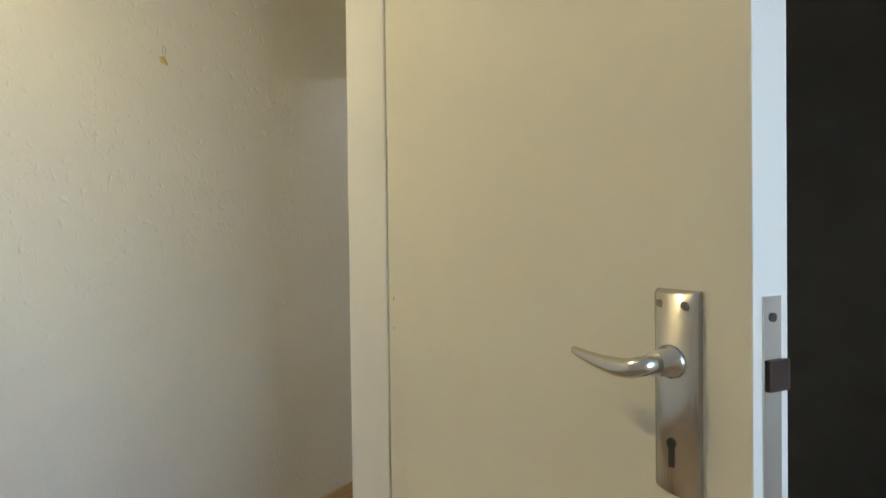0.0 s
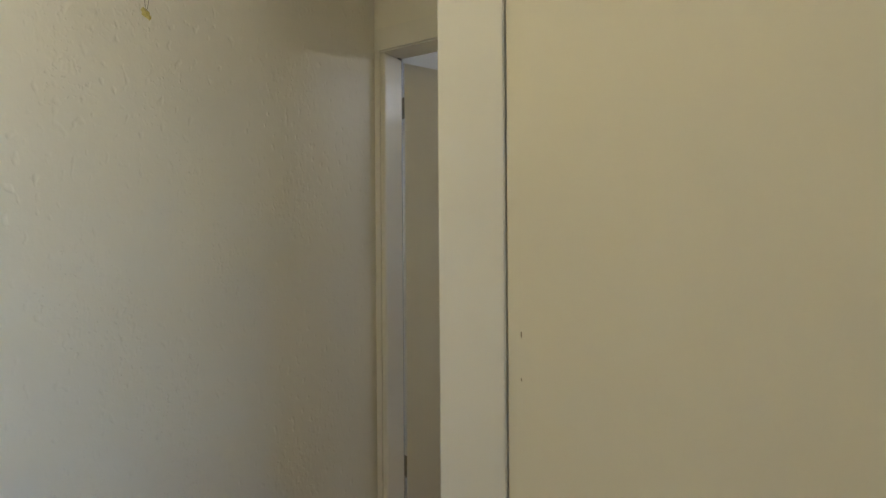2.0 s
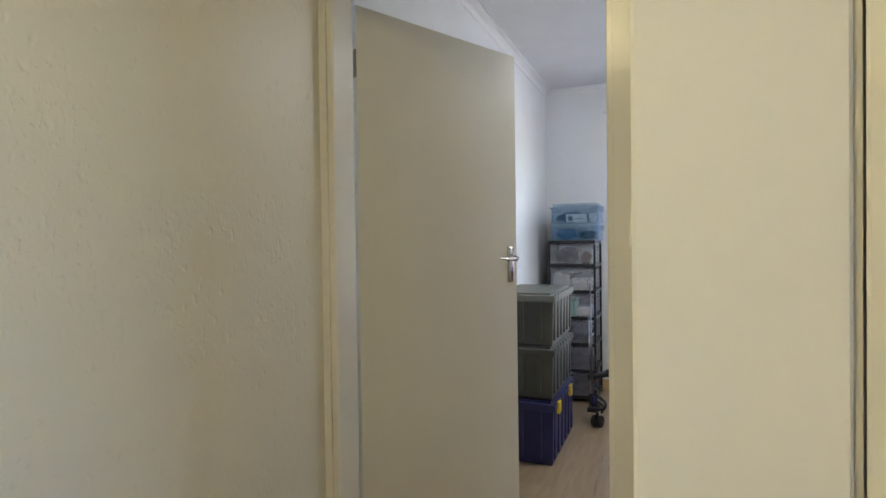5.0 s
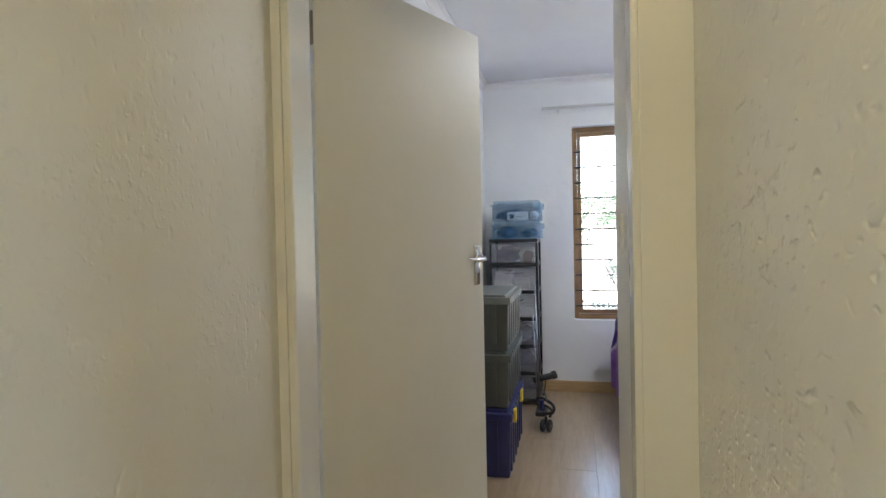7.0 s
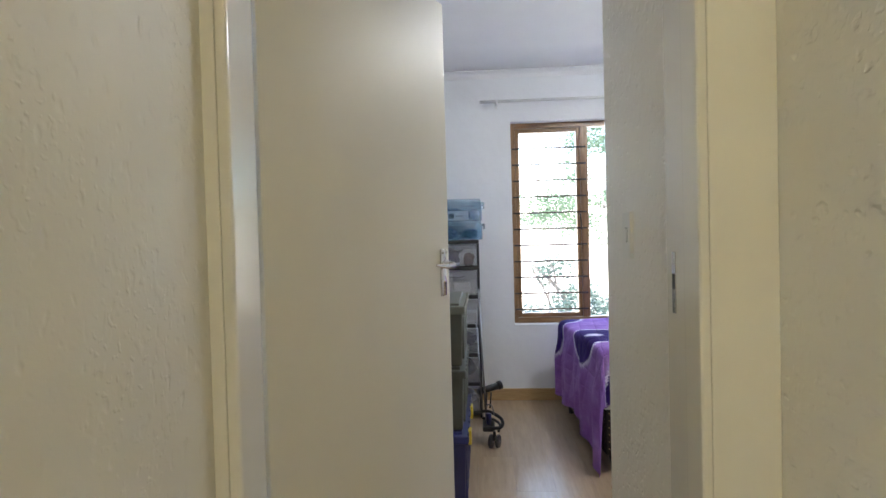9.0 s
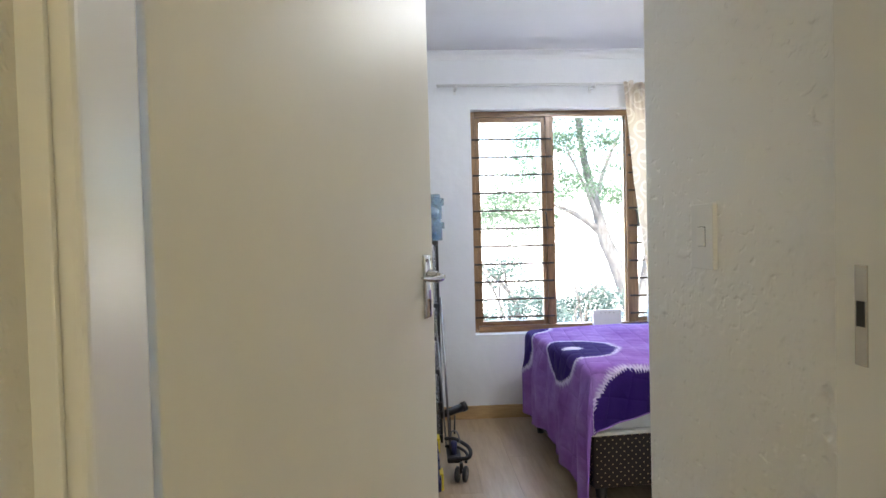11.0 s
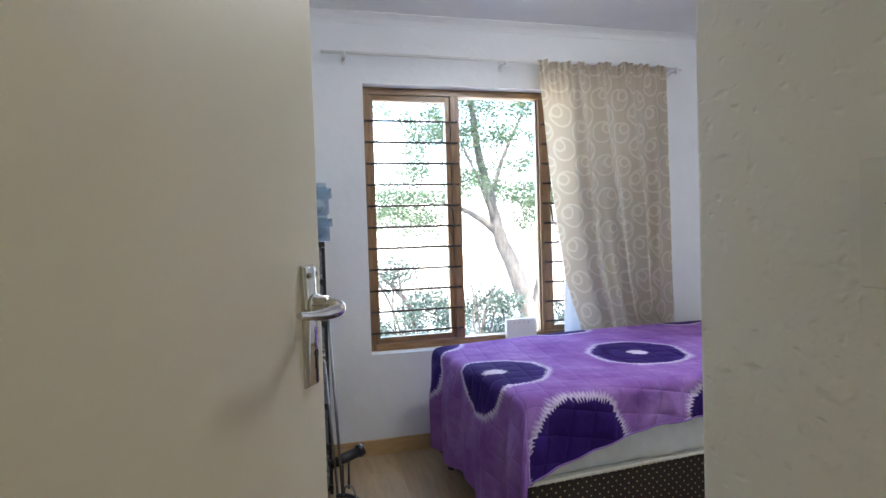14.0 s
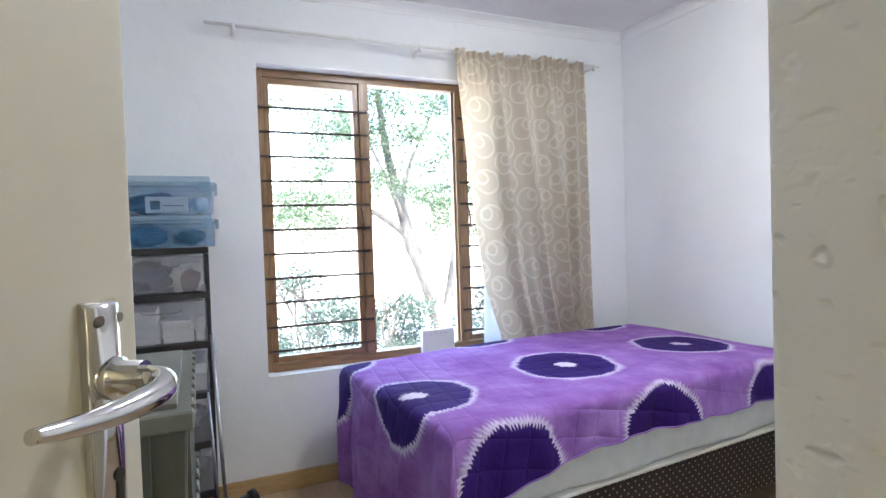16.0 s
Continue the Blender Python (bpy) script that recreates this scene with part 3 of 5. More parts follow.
# ---------------------------------------------------------------- doors
def lever_handle(parent, along, z, side, toward, mat, plate_w=0.042, z0=0, z1=0, worn=False, reach=1.0, out=1.0, droop=0.0):
    """Back plate with a lever, on a leaf lying along +x; side -1 is the face towards -y."""
    y = 0.0 if side < 0 else 0.04
    s = side
    bm = bmesh.new()
    cols = 10
    verts = []
    for zz in (z0, z0 + 0.004, z1 - 0.004, z1):
        low = 0.35 if zz in (z0, z1) else 1.0
        verts.append([bm.verts.new((along - plate_w / 2 + plate_w * k / cols, y + s * 0.011 * low * math.sin(math.pi * (0.10 + 0.80 * k / cols)) ** 0.7, zz)) for k in range(cols + 1)])
    for a, b in zip(verts, verts[1:]):
        for k in range(cols):
            bm.faces.new((a[k], a[k + 1], b[k + 1], b[k])).smooth = True
    edge = verts[0] + [r[-1] for r in verts[1:-1]] + verts[-1][::-1] + [r[0] for r in verts[-2:0:-1]]
    back = [bm.verts.new((v.co.x, y, v.co.z)) for v in edge]
    for k in range(len(edge)):
        bm.faces.new((edge[k], edge[(k + 1) % len(edge)], back[(k + 1) % len(edge)], back[k]))
    bmesh.ops.recalc_face_normals(bm, faces=bm.faces)
    plate = part("handle_plate", bm, mat, parent, "worn satin metal back plate" if worn else "chrome back plate")
    for dx, zz in ((-0.012, z1 - 0.012), (0.012, z1 - 0.012), (-0.004, z0 + 0.012)):
        part("screw", disc((along + dx * plate_w / 0.042, y + s * 0.0080, zz), (0, s, 0), 0.0034, 0.0022, 10), M_BRASS, plate)
    kz = z0 + (z1 - z0) * 0.22
    # black shape on the plate's face stands in for shade inside the keyhole
    bm = disc((along, y + s * 0.0105, kz + 0.008), (0, s, 0), 0.0046, 0.0012, 12)
    bm_box(bm, along - 0.0024, along + 0.0024, min(y + s * 0.0105, y + s * 0.0117), max(y + s * 0.0105, y + s * 0.0117), kz - 0.012, kz + 0.008)
    part("keyhole", bm, M_DARK, plate, "keyhole with its shade drawn as a black shape")
    part("rose", tube([(along, y + s * 0.006, z), (along, y + s * 0.014, z), (along, y + s * 0.015, z), (along, y + s * 0.030, z)], [0.0145, 0.0140, 0.0115, 0.0110], 20), mat, plate)
    line = [(0.0, 0.012, 0.0), (0.0, 0.034 * out, 0.0), (0.004, 0.044 * out, -0.002), (0.020, 0.048 * out, -0.005),
            (0.056, 0.046 * out, -0.004), (0.088, 0.044 * out, 0.001), (0.106, 0.042 * out, 0.005)]
    pts = curve_points([(along + toward * a * reach, y + s * b, z + c - droop * (a / 0.106) ** 2) for a, b, c in line], 6)
    n = len(pts)
    radii = [0.0070 + 0.0014 * math.sin(math.pi * min(1, k / (n * 0.75))) - 0.0035 * max(0, k / n - 0.55) / 0.45 for k in range(n)]
    part("lever", tube(pts, radii, 14), mat, parent, "curved metal lever")


def butt_hinge(parent, z):
    hinge = part("hinge", tube([(-0.004, 0.044, z - 0.045), (-0.004, 0.044, z + 0.045)], 0.006, 10), M_BRASS, parent, "tarnished steel hinge")
    part("knuckle", tube([(-0.006, -0.001, z - 0.045), (-0.006, -0.001, z + 0.045)], 0.0042, 8), M_BRASS, hinge)
    part("hinge_leaf", box(-0.0022, -0.0008, -0.001, 0.037, z - 0.045, z + 0.045), M_BRASS, hinge)


# steel frame of the bedroom door
frame2 = tagged(new("door_frame_2"), "cream enamelled pressed-steel frame of the bedroom door", "door frame", kind="structure")
bm = box(-0.17, 0.001, -0.1405, -0.0180, 0, DOOR_H, 0.013, 5)
part("jamb", bm, M_FRAME, frame2)
bm = box(-0.17, -0.019, -0.150, -0.1425, 0, DOOR_H + 0.09, 0.0025)
part("jamb_face", bm, M_FRAME, frame2)
# near-black strip: the hinge gap's shade put into colour
part("hinge_gap_shade", box(-0.17, -0.013, -0.0178, -0.0015, 0, DOOR_H + 0.012), M_DARK, frame2, "dark strip standing in for shade in the hinge gap")
part("jamb", box(0.813, XR + 0.01, -0.184, -0.1065, 0, DOOR_H, 0.008, 3), M_FRAME, frame2)
part("jamb_face", box(0.828, XR - 0.0005, -0.1905, -0.1845, 0, DOOR_H + 0.09, 0.0025), M_FRAME, frame2)
part("jamb_rebate", box(0.821, XR + 0.01, -0.106, 0.0035, 0, DOOR_H + 0.012, 0.001), M_FRAME, frame2)
part("head", box(-0.17, XR + 0.01, -0.142, -0.0705, DOOR_H, 2.1295, 0.002), M_FRAME, frame2)
part("head_face", box(-0.044, XR, -0.1525, -0.1425, DOOR_H + 0.004, 2.128, 0.0025), M_FRAME, frame2)
part("head_rebate", box(-0.17, XR + 0.01, -0.070, 0.0, DOOR_H + 0.012, 2.1295, 0.001), M_FRAME, frame2)
strike = part("strike_plate", box(0.8190, 0.8215, -0.047, -0.029, 1.100, 1.218, 0.0005), M_SATIN, frame2, "worn metal strike plate")
# dark box on the strike plate paints the hole's shade
part("strike_hole_shade", box(0.8184, 0.8192, -0.044, -0.032, 1.146, 1.176), M_DARK, strike)

# open bedroom door: leaf along +x in its own axes, hinged at the origin
DOOR2_ANGLE = 64.9
door2 = thing("door_2", "cream flush door standing open into the bedroom", "door", pose(0.0, 0.0, 0.0, 0, 0, DOOR2_ANGLE))
tagged(door2, kind="structure")
part("leaf", box(0.0, 0.808, 0.0, 0.040, 0.012, 2.028, 0.0025), M_DOOR, door2)
lever_handle(door2, 0.764, 1.169, -1, -1, M_CHROME, 0.034, 1.065, 1.219, False, 1.05, 1.0, 0.003)
lever_handle(door2, 0.764, 1.169, 1, -1, M_CHROME, 0.034, 1.065, 1.219, False, 1.05, 1.0)
part("lock_forend", box(0.8076, 0.8092, 0.009, 0.031, 1.06, 1.23), M_SATIN, door2)
part("latch", box(0.8085, 0.820, 0.014, 0.026, 1.148, 1.168, 0.002), M_BRASS, door2)
for z in (0.30, 1.835):
    butt_hinge(door2, z)

# steel frame of the ajar door at the passage corner
frame1 = tagged(new("door_frame_1"), "cream enamelled steel frame at the passage corner", "door frame", kind="structure")
part("jamb", box(0.9365, 1.0435, YC - 0.006, YC + 0.1245, 0, 2.138, 0.006, 3), M_FRAME, frame1)
part("hinge_stile", box(1.0385, 1.0485, YC + 0.001, YC + 0.0295, 0, 2.04), M_FRAME, frame1)
part("jamb_rebate", box(1.0385, 1.062, YC + 0.030, YC + 0.1245, 0, 2.04, 0.001), M_FRAME, frame1)
part("jamb", box(1.866, 1.955, YC - 0.004, YC + 0.1165, 0, 2.138, 0.004), M_FRAME, frame1)
part("head", box(1.0385, 1.8655, YC - 0.004, YC + 0.1165, 2.045, 2.138, 0.004), M_FRAME, frame1)

DOOR1_ANGLE = -31.0
door1 = thing("door_1", "cream flush door ajar, with a worn satin lever handle", "door", pose(1.0475, -1.2715, 0.0, 0, 0, DOOR1_ANGLE))
tagged(door1, kind="structure")
part("leaf", box(0.0, 0.806, 0.0, 0.040, 0.012, 2.030, 0.0025), M_DOOR, door1)
lever_handle(door1, 0.739, 1.131, -1, -1, M_SATIN, 0.046, 1.015, 1.191, True, 0.85, 0.95, 0.008)
lever_handle(door1, 0.739, 1.128, 1, -1, M_SATIN, 0.046, 1.015, 1.190, True)
forend = part("lock_forend", box(0.8056, 0.8075, 0.010, 0.030, 0.98, 1.19, 0.0004), M_SATIN, door1, "scratched lock face plate")
part("screw", disc((0.807, 0.020, 1.174), (1, 0, 0), 0.0035, 0.0016, 10), M_DARK, forend)
part("latch", box(0.806, 0.8105, 0.013, 0.0365, 1.118, 1.142, 0.002), M_BROWN_METAL, door1, "dark sprung latch bolt")
for z in (0.30, 1.83):
    part("hinge", tube([(-0.004, -0.003, z - 0.045), (-0.004, -0.003, z + 0.045)], 0.006, 10), M_BRASS, door1)
for zz, hh in ((1.121, 0.004), (1.062, 0.002)):
    part("chip", box(0.0302, 0.0316, -0.0006, 0.001, zz - hh, zz + hh), M_BRASS, door1, "small dark chip in the paint")


# ---------------------------------------------------------------- light switches
def light_switch(name, x, y0, y1, z0, z1, label):
    sw = thing(name, label, "light switch", pose(x, (y0 + y1) / 2, (z0 + z1) / 2))
    w, h = (y1 - y0) / 2, (z1 - z0) / 2
    plate = part("cover_plate", box(-0.0090, 0.0, -w, w, -h, h, 0.0020, 3), M_PLASTIC_W, sw)
    # dark slab behind the rocker paints the shadow line around it
    part("rocker_gap_shade", box(-0.0094, -0.0085, -0.0130, 0.0130, -0.0178, 0.0182), M_DARK, plate)
    bm = box(-0.0130, -0.0087, -0.0122, 0.0128, -0.0172, 0.0172, 0.0012)
    for v in bm.verts:
        if v.co.x < -0.011:
            v.co.x += 0.09 * (v.co.z + 0.004) if v.co.z > 0 else 0.0
    part("rocker", bm, M_PLASTIC_W, sw)
    return sw


light_switch("light_switch", XR, -1.143, -1.057, 1.198, 1.313, "white plastic single light switch on the passage wall")
light_switch("light_switch", XS, 0.298, 0.374, 1.191, 1.310, "white plastic single light switch on the bedroom return wall")

# nail with a twist of thread and a yellowed glue mark
nail = thing("wall_hook", "bent wire hook above a yellowed glue mark on the plaster", "hook", pose(XL, -1.115, 1.851))
bm = bmesh.new()
rng = random.Random(4)
ring = []
for k in range(18):
    a = 2 * math.pi * k / 18
    rr = 0.013 + rng.uniform(-0.004, 0.005)
    ring.append((0.0, rr * math.cos(a), rr * math.sin(a)))
vs = [bm.verts.new((0.0004, b, c)) for a, b, c in ring]
mid = [bm.verts.new((0.003, b * 0.5, c * 0.5)) for a, b, c in ring]
for k in range(18):
    bm.faces.new((vs[k], vs[(k + 1) % 18], mid[(k + 1) % 18], mid[k])).smooth = True
bm.faces.new(mid)
part("glue_blob", bm, M_YELLOWED, nail)
part("wire", tube(curve_points([(0.002, 0.0, 0.004), (0.003, 0.005, 0.030), (0.003, 0.003, 0.046), (0.003, -0.003, 0.046), (0.003, -0.005, 0.030), (0.002, -0.001, 0.006)], 5), 0.0007, 6), M_BRASS, nail)


# ---------------------------------------------------------------- window
window = tagged(new("window_1"), "varnished brown wooden casement window with steel burglar bars", "window", kind="structure")
FY0, FY1 = YW + 0.085, YW + 0.155       # depth of the fixed frame
part("frame", box(WX0, WX0 + 0.036, FY0, FY1, WZ0 + 0.006, WZ1, 0.003), M_TEAK, window)
part("frame", box(WX1 - 0.036, WX1, FY0, FY1, WZ0 + 0.006, WZ1, 0.003), M_TEAK, window)
part("frame_head", box(WX0 + 0.0362, WX1 - 0.0362, FY0, FY1, WZ1 - 0.040, WZ1, 0.003), M_TEAK_H, window)
part("frame_sill", box(WX0 + 0.0362, WX1 - 0.0362, FY0 - 0.010, FY1, WZ0 + 0.006, WZ0 + 0.048, 0.003), M_TEAK_H, window)
MU1, MU2 = (1.222, 1.272), (1.792, 1.842)
for a, b in (MU1, MU2):
    part("mullion", box(a, b, FY0 - 0.002, FY1, WZ0 + 0.0482, WZ1 - 0.0402, 0.003), M_TEAK, window)


def sash(x0, x1, z0, z1, t):
    s = part("sash", box(x0, x0 + t, FY0 + 0.012, FY1 - 0.012, z0, z1, 0.003), M_TEAK, window)
    part("stile", box(x1 - t, x1, FY0 + 0.012, FY1 - 0.012, z0, z1, 0.003), M_TEAK, s)
    part("rail", box(x0 + t + 0.0002, x1 - t - 0.0002, FY0 + 0.012, FY1 - 0.012, z0, z0 + t, 0.003), M_TEAK_H, s)
    part("rail", box(x0 + t + 0.0002, x1 - t - 0.0002, FY0 + 0.012, FY1 - 0.012, z1 - t, z1, 0.003), M_TEAK_H, s)


def pane(x0, x1, z0, z1):
    p = part("pane", box(x0, x1, FY0 + 0.038, FY0 + 0.042, z0, z1), M_GLASS, window, "clear window glass")
    p.visible_shadow = False


Z0, Z1 = WZ0 + 0.050, WZ1 - 0.042
sash(WX0 + 0.037, MU1[0] - 0.001, Z0, Z1, 0.030)
pane(WX0 + 0.064, MU1[0] - 0.028, Z0 + 0.028, Z1 - 0.028)
part("glazing_bead", box(MU1[1], MU1[1] + 0.010, FY0 + 0.02, FY0 + 0.055, Z0, Z1, 0.002), M_TEAK, window)
part("glazing_bead", box(MU2[0] - 0.010, MU2[0], FY0 + 0.02, FY0 + 0.055, Z0, Z1, 0.002), M_TEAK, window)
pane(MU1[1] + 0.006, MU2[0] - 0.006, Z0 - 0.006, Z1 + 0.006)
sash(MU2[1] + 0.001, WX1 - 0.037, Z0, Z1, 0.030)
pane(MU2[1] + 0.028, WX1 - 0.064, Z0 + 0.028, Z1 - 0.028)
BY = FY0 - 0.012
for k in range(11):
    z = 1.922 - 0.1240 * k
    for x0, x1 in ((WX0 + 0.010, MU1[1] - 0.012), (MU2[0] + 0.012, WX1 - 0.010)):
        bar = part("burglar_bar", tube([(x0, BY, z), (x1, BY, z)], 0.0064, 8), M_BAR, window, "slim dark steel burglar bar")
        for xx in (x0 + 0.006, x1 - 0.006):
            part("lug", tube([(xx, BY - 0.007, z), (xx, FY0 + 0.002, z)], 0.0065, 8), M_BAR, bar)
for xx, zz in ((MU1[0] - 0.012, 1.36), (MU2[1] + 0.014, 1.36)):
    part("casement_catch", tube(curve_points([(xx, FY0 + 0.002, zz + 0.05), (xx, FY0 - 0.022, zz + 0.04), (xx + 0.004, FY0 - 0.026, zz), (xx + 0.010, FY0 - 0.024, zz - 0.07)], 4), 0.0055, 8), M_BAR, window, "dark casement fastener")
structure("window_sill_1", box(WX0, WX1, YW - 0.004, FY0 + 0.002, WZ0 - 0.001, WZ0 + 0.005, 0.002), M_WHITE_WALL, "painted white plaster window sill", "sill")

# curtain rods, curtain
rod_thing = thing("curtain_rail", "double white metal curtain rod on small wall brackets", "curtain rail", pose(0, 0, 0))
part("rod", tube([(0.462, YW - 0.100, 2.247), (2.70, YW - 0.100, 2.247)], 0.006, 10), M_ROD, rod_thing)
part("rod", tube([(0.462, YW - 0.060, 2.268), (2.70, YW - 0.060, 2.268)], 0.0045, 10), M_ROD, rod_thing)
for x in (0.586, 1.516, 2.660):
    part("bracket", bm_box(box(x - 0.007, x + 0.007, YW - 0.108, YW, 2.236, 2.242, 0.001), x - 0.010, x + 0.010, YW - 0.004, YW, 2.215, 2.285, 0.001), M_ROD, rod_thing)
    part("bracket_cup", tube([(x, YW - 0.100, 2.222), (x, YW - 0.100, 2.258)], 0.009, 10), M_ROD, rod_thing)


def curtain_mesh(top, bottom, y, z_top, z_bot, folds, depth, pinch, rows=46, cols=130, ruffle=True):
    bm = bmesh.new()
    lay = bm.loops.layers.uv.new("cloth")
    rng = random.Random(7)
    ph = [rng.uniform(0, 6.28) for _ in range(6)]
    grid = []
    for j in range(rows + 1):
        t = j / rows
        row = []
        for i in range(cols + 1):
            s = i / cols
            x0 = top[0] + (bottom[0] - top[0]) * (1 - math.cos(math.pi * min(1, t * 1.05))) / 2
            x1 = top[1] + (bottom[1] - top[1]) * t
            wob = 0.012 * math.sin(5 * s + ph[0] + 2.2 * t)
            x = x0 + (x1 - x0) * (s + wob * math.sin(math.pi * s))
            amp = depth * (0.35 + 0.65 * min(1, t * 2.2)) * (1 + 0.4 * math.sin(3 * s + ph[1]))
            sw = s + 0.045 * math.sin(4 * math.pi * s + ph[3]) + 0.020 * math.sin(21 * s + ph[4])
            f = math.sin(2 * math.pi * folds * sw + ph[2] + 0.8 * math.sin(2 * t + ph[3])) + 0.35 * math.sin(2 * math.pi * folds * 2.3 * s + ph[4])
            yy = y + amp * f * 0.6
            if t < 0.08:
                yy += pinch * (1 - t / 0.08) * math.sin(2 * math.pi * folds * 4.1 * s + ph[5])
            z = z_top + (z_bot - z_top) * t
            if ruffle and t < 0.03:
                z += 0.010 * math.sin(2 * math.pi * folds * 3.7 * s) * (1 - t / 0.03)
            row.append((bm.verts.new((x, yy, z)), s * folds * 0.26, t * (z_top - z_bot)))
        grid.append(row)
    for j in range(rows):
        for i in range(cols):
            q = (grid[j][i], grid[j][i + 1], grid[j + 1][i + 1], grid[j + 1][i])
            f = bm.faces.new([v[0] for v in q])
            f.smooth = True
            for lp, v in zip(f.loops, q):
                lp[lay].uv = (v[1], v[2])
    bmesh.ops.solidify(bm, geom=list(bm.faces), thickness=0.0015)
    return bm


def hung_curtain(y, z_top, z_bot, rows=60, cols=150):
    """Heavy cloth gathered on its rod: crimped heading, flat panels at both sides, a few deep folds between; the free edge is pulled aside."""
    bm = bmesh.new()
    lay = bm.loops.layers.uv.new("cloth")
    edge = [(0.0, 1.706), (0.36, 1.766), (0.70, 1.850), (0.80, 1.905), (0.86, 1.945), (1.0, 1.965)]
    folds = ((0.29, 0.022, 0.075), (0.40, 0.026, -0.050), (0.49, 0.020, 0.085), (0.585, 0.024, -0.045), (0.665, 0.022, 0.080), (0.77, 0.030, -0.030), (0.84, 0.022, 0.045))
    grid = []
    for j in range(rows + 1):
        t = j / rows
        x0 = float(np.interp(t, [e[0] for e in edge], [e[1] for e in edge]))
        x1 = 2.578 + 0.022 * t
        row = []
        for i in range(cols + 1):
            s = i / cols
            grow = min(1.0, 0.25 + 1.6 * t)
            yy = y + 0.010 * math.sin(7.0 * s + 1.4 * t)
            for c, w, d in folds:
                c2 = c + 0.03 * math.sin(3 * t + 9 * c)
                yy -= d * grow * math.exp(-((s - c2) / (w * (1.5 - 0.3 * t))) ** 2)
            crimp = max(0.0, 1 - t / 0.13)
            yy += 0.012 * crimp * (math.sin(148 * s + 2.0 * math.sin(11 * s)) + 0.5 * math.sin(67 * s + 1))
            z = z_top + (z_bot - z_top) * t
            if t < 0.03:
                z += (0.009 * math.sin(96 * s + 3 * math.sin(17 * s)) + 0.006 * math.sin(41 * s)) * (1 - t / 0.03)
            x = x0 + (x1 - x0) * (s + 0.004 * crimp * math.sin(120 * s))
            row.append((bm.verts.new((x, yy, z)), s, t * (z_top - z_bot)))
        grid.append(row)
    # the pattern follows the length of the cloth through its folds
    along = [0.0]
    for p, q in zip(grid[rows // 2], grid[rows // 2][1:]):
        along.append(along[-1] + (q[0].co - p[0].co).length)
    grid = [[(p[0], along[i], p[2]) for i, p in enumerate(row)] for row in grid]
    for a, b in zip(grid, grid[1:]):
        for i in range(cols):
            q = (a[i], a[i + 1], b[i + 1], b[i])
            f = bm.faces.new([v[0] for v in q])
            f.smooth = True
            for lp, v in zip(f.loops, q):
                lp[lay].uv = (v[1], v[2])
    bmesh.ops.solidify(bm, geom=list(bm.faces), thickness=0.0015)
    return bm


curtain = thing("curtain", "beige curtain with pale ring pattern, drawn to the window side", "curtain")
part("cloth", hung_curtain(YW - 0.125, 2.252, 0.42), M_CURTAIN, curtain)
part("lining", curtain_mesh((1.95, 2.56), (1.872, 2.50), YW - 0.038, 2.24, 0.42, 3.5, 0.008, 0.003, 24, 60, False), M_SHEER, curtain, "white curtain lining")

# ---------------------------------------------------------------- router box on the sill
router = thing("wifi_router", "white upright router box on the window sill", "router", pose(1.615, YW + 0.026, WZ0 + 0.005))
part("housing", box(-0.098, 0.098, -0.014, 0.014, 0.0, 0.143, 0.004, 3), M_PLASTIC_W, router)
for k in range(4):
    part("indicator", disc((-0.045 + 0.03 * k, -0.0135, 0.122), (0, -1, 0), 0.003, 0.0012, 8), M_BRASS, router)

# ---------------------------------------------------------------- bed
BED = pose(1.075, 1.805, 0.0, 0, 0, 4.5)
BL, BW, BASE_T, MAT_T = 1.868, 1.07, 0.345, 0.640
bed = thing("bed", "three-quarter bed with a dark brown gold-dotted base", "bed", BED)
part("base", box(0.0, BL, 0.0, BW, 0.095, BASE_T, 0.014, 3), M_DOTS, bed, "dark brown base covered in gold-dotted cloth")
for x in (0.06, BL - 0.06):
    for y in (0.06, BW - 0.06):
        part("leg", tube([(x, y, 0.0), (x, y, 0.10)], [0.020, 0.032], 14), M_BLACK, bed)
part("piping", box(-0.006, BL + 0.004, -0.006, BW + 0.004, BASE_T - 0.007, BASE_T + 0.007, 0.005, 3), M_PIPING, bed, "cream piping")
bm = box(0.004, BL, 0.006, BW - 0.004, BASE_T + 0.0075, MAT_T, 0.035, 4)
bmesh.ops.subdivide_edges(bm, edges=[e for e in bm.edges if e.calc_length() > 0.4], cuts=24, use_grid_fill=True)
for v in bm.verts:
    if v.co.y < 0.02:
        v.co.y += 0.010 * math.sin(9 * v.co.x + 14 * v.co.z) + 0.006 * math.sin(31 * v.co.x - 20 * v.co.z)
part("mattress", bm, M_MATTRESS, bed, "pale grey-green mattress", True)


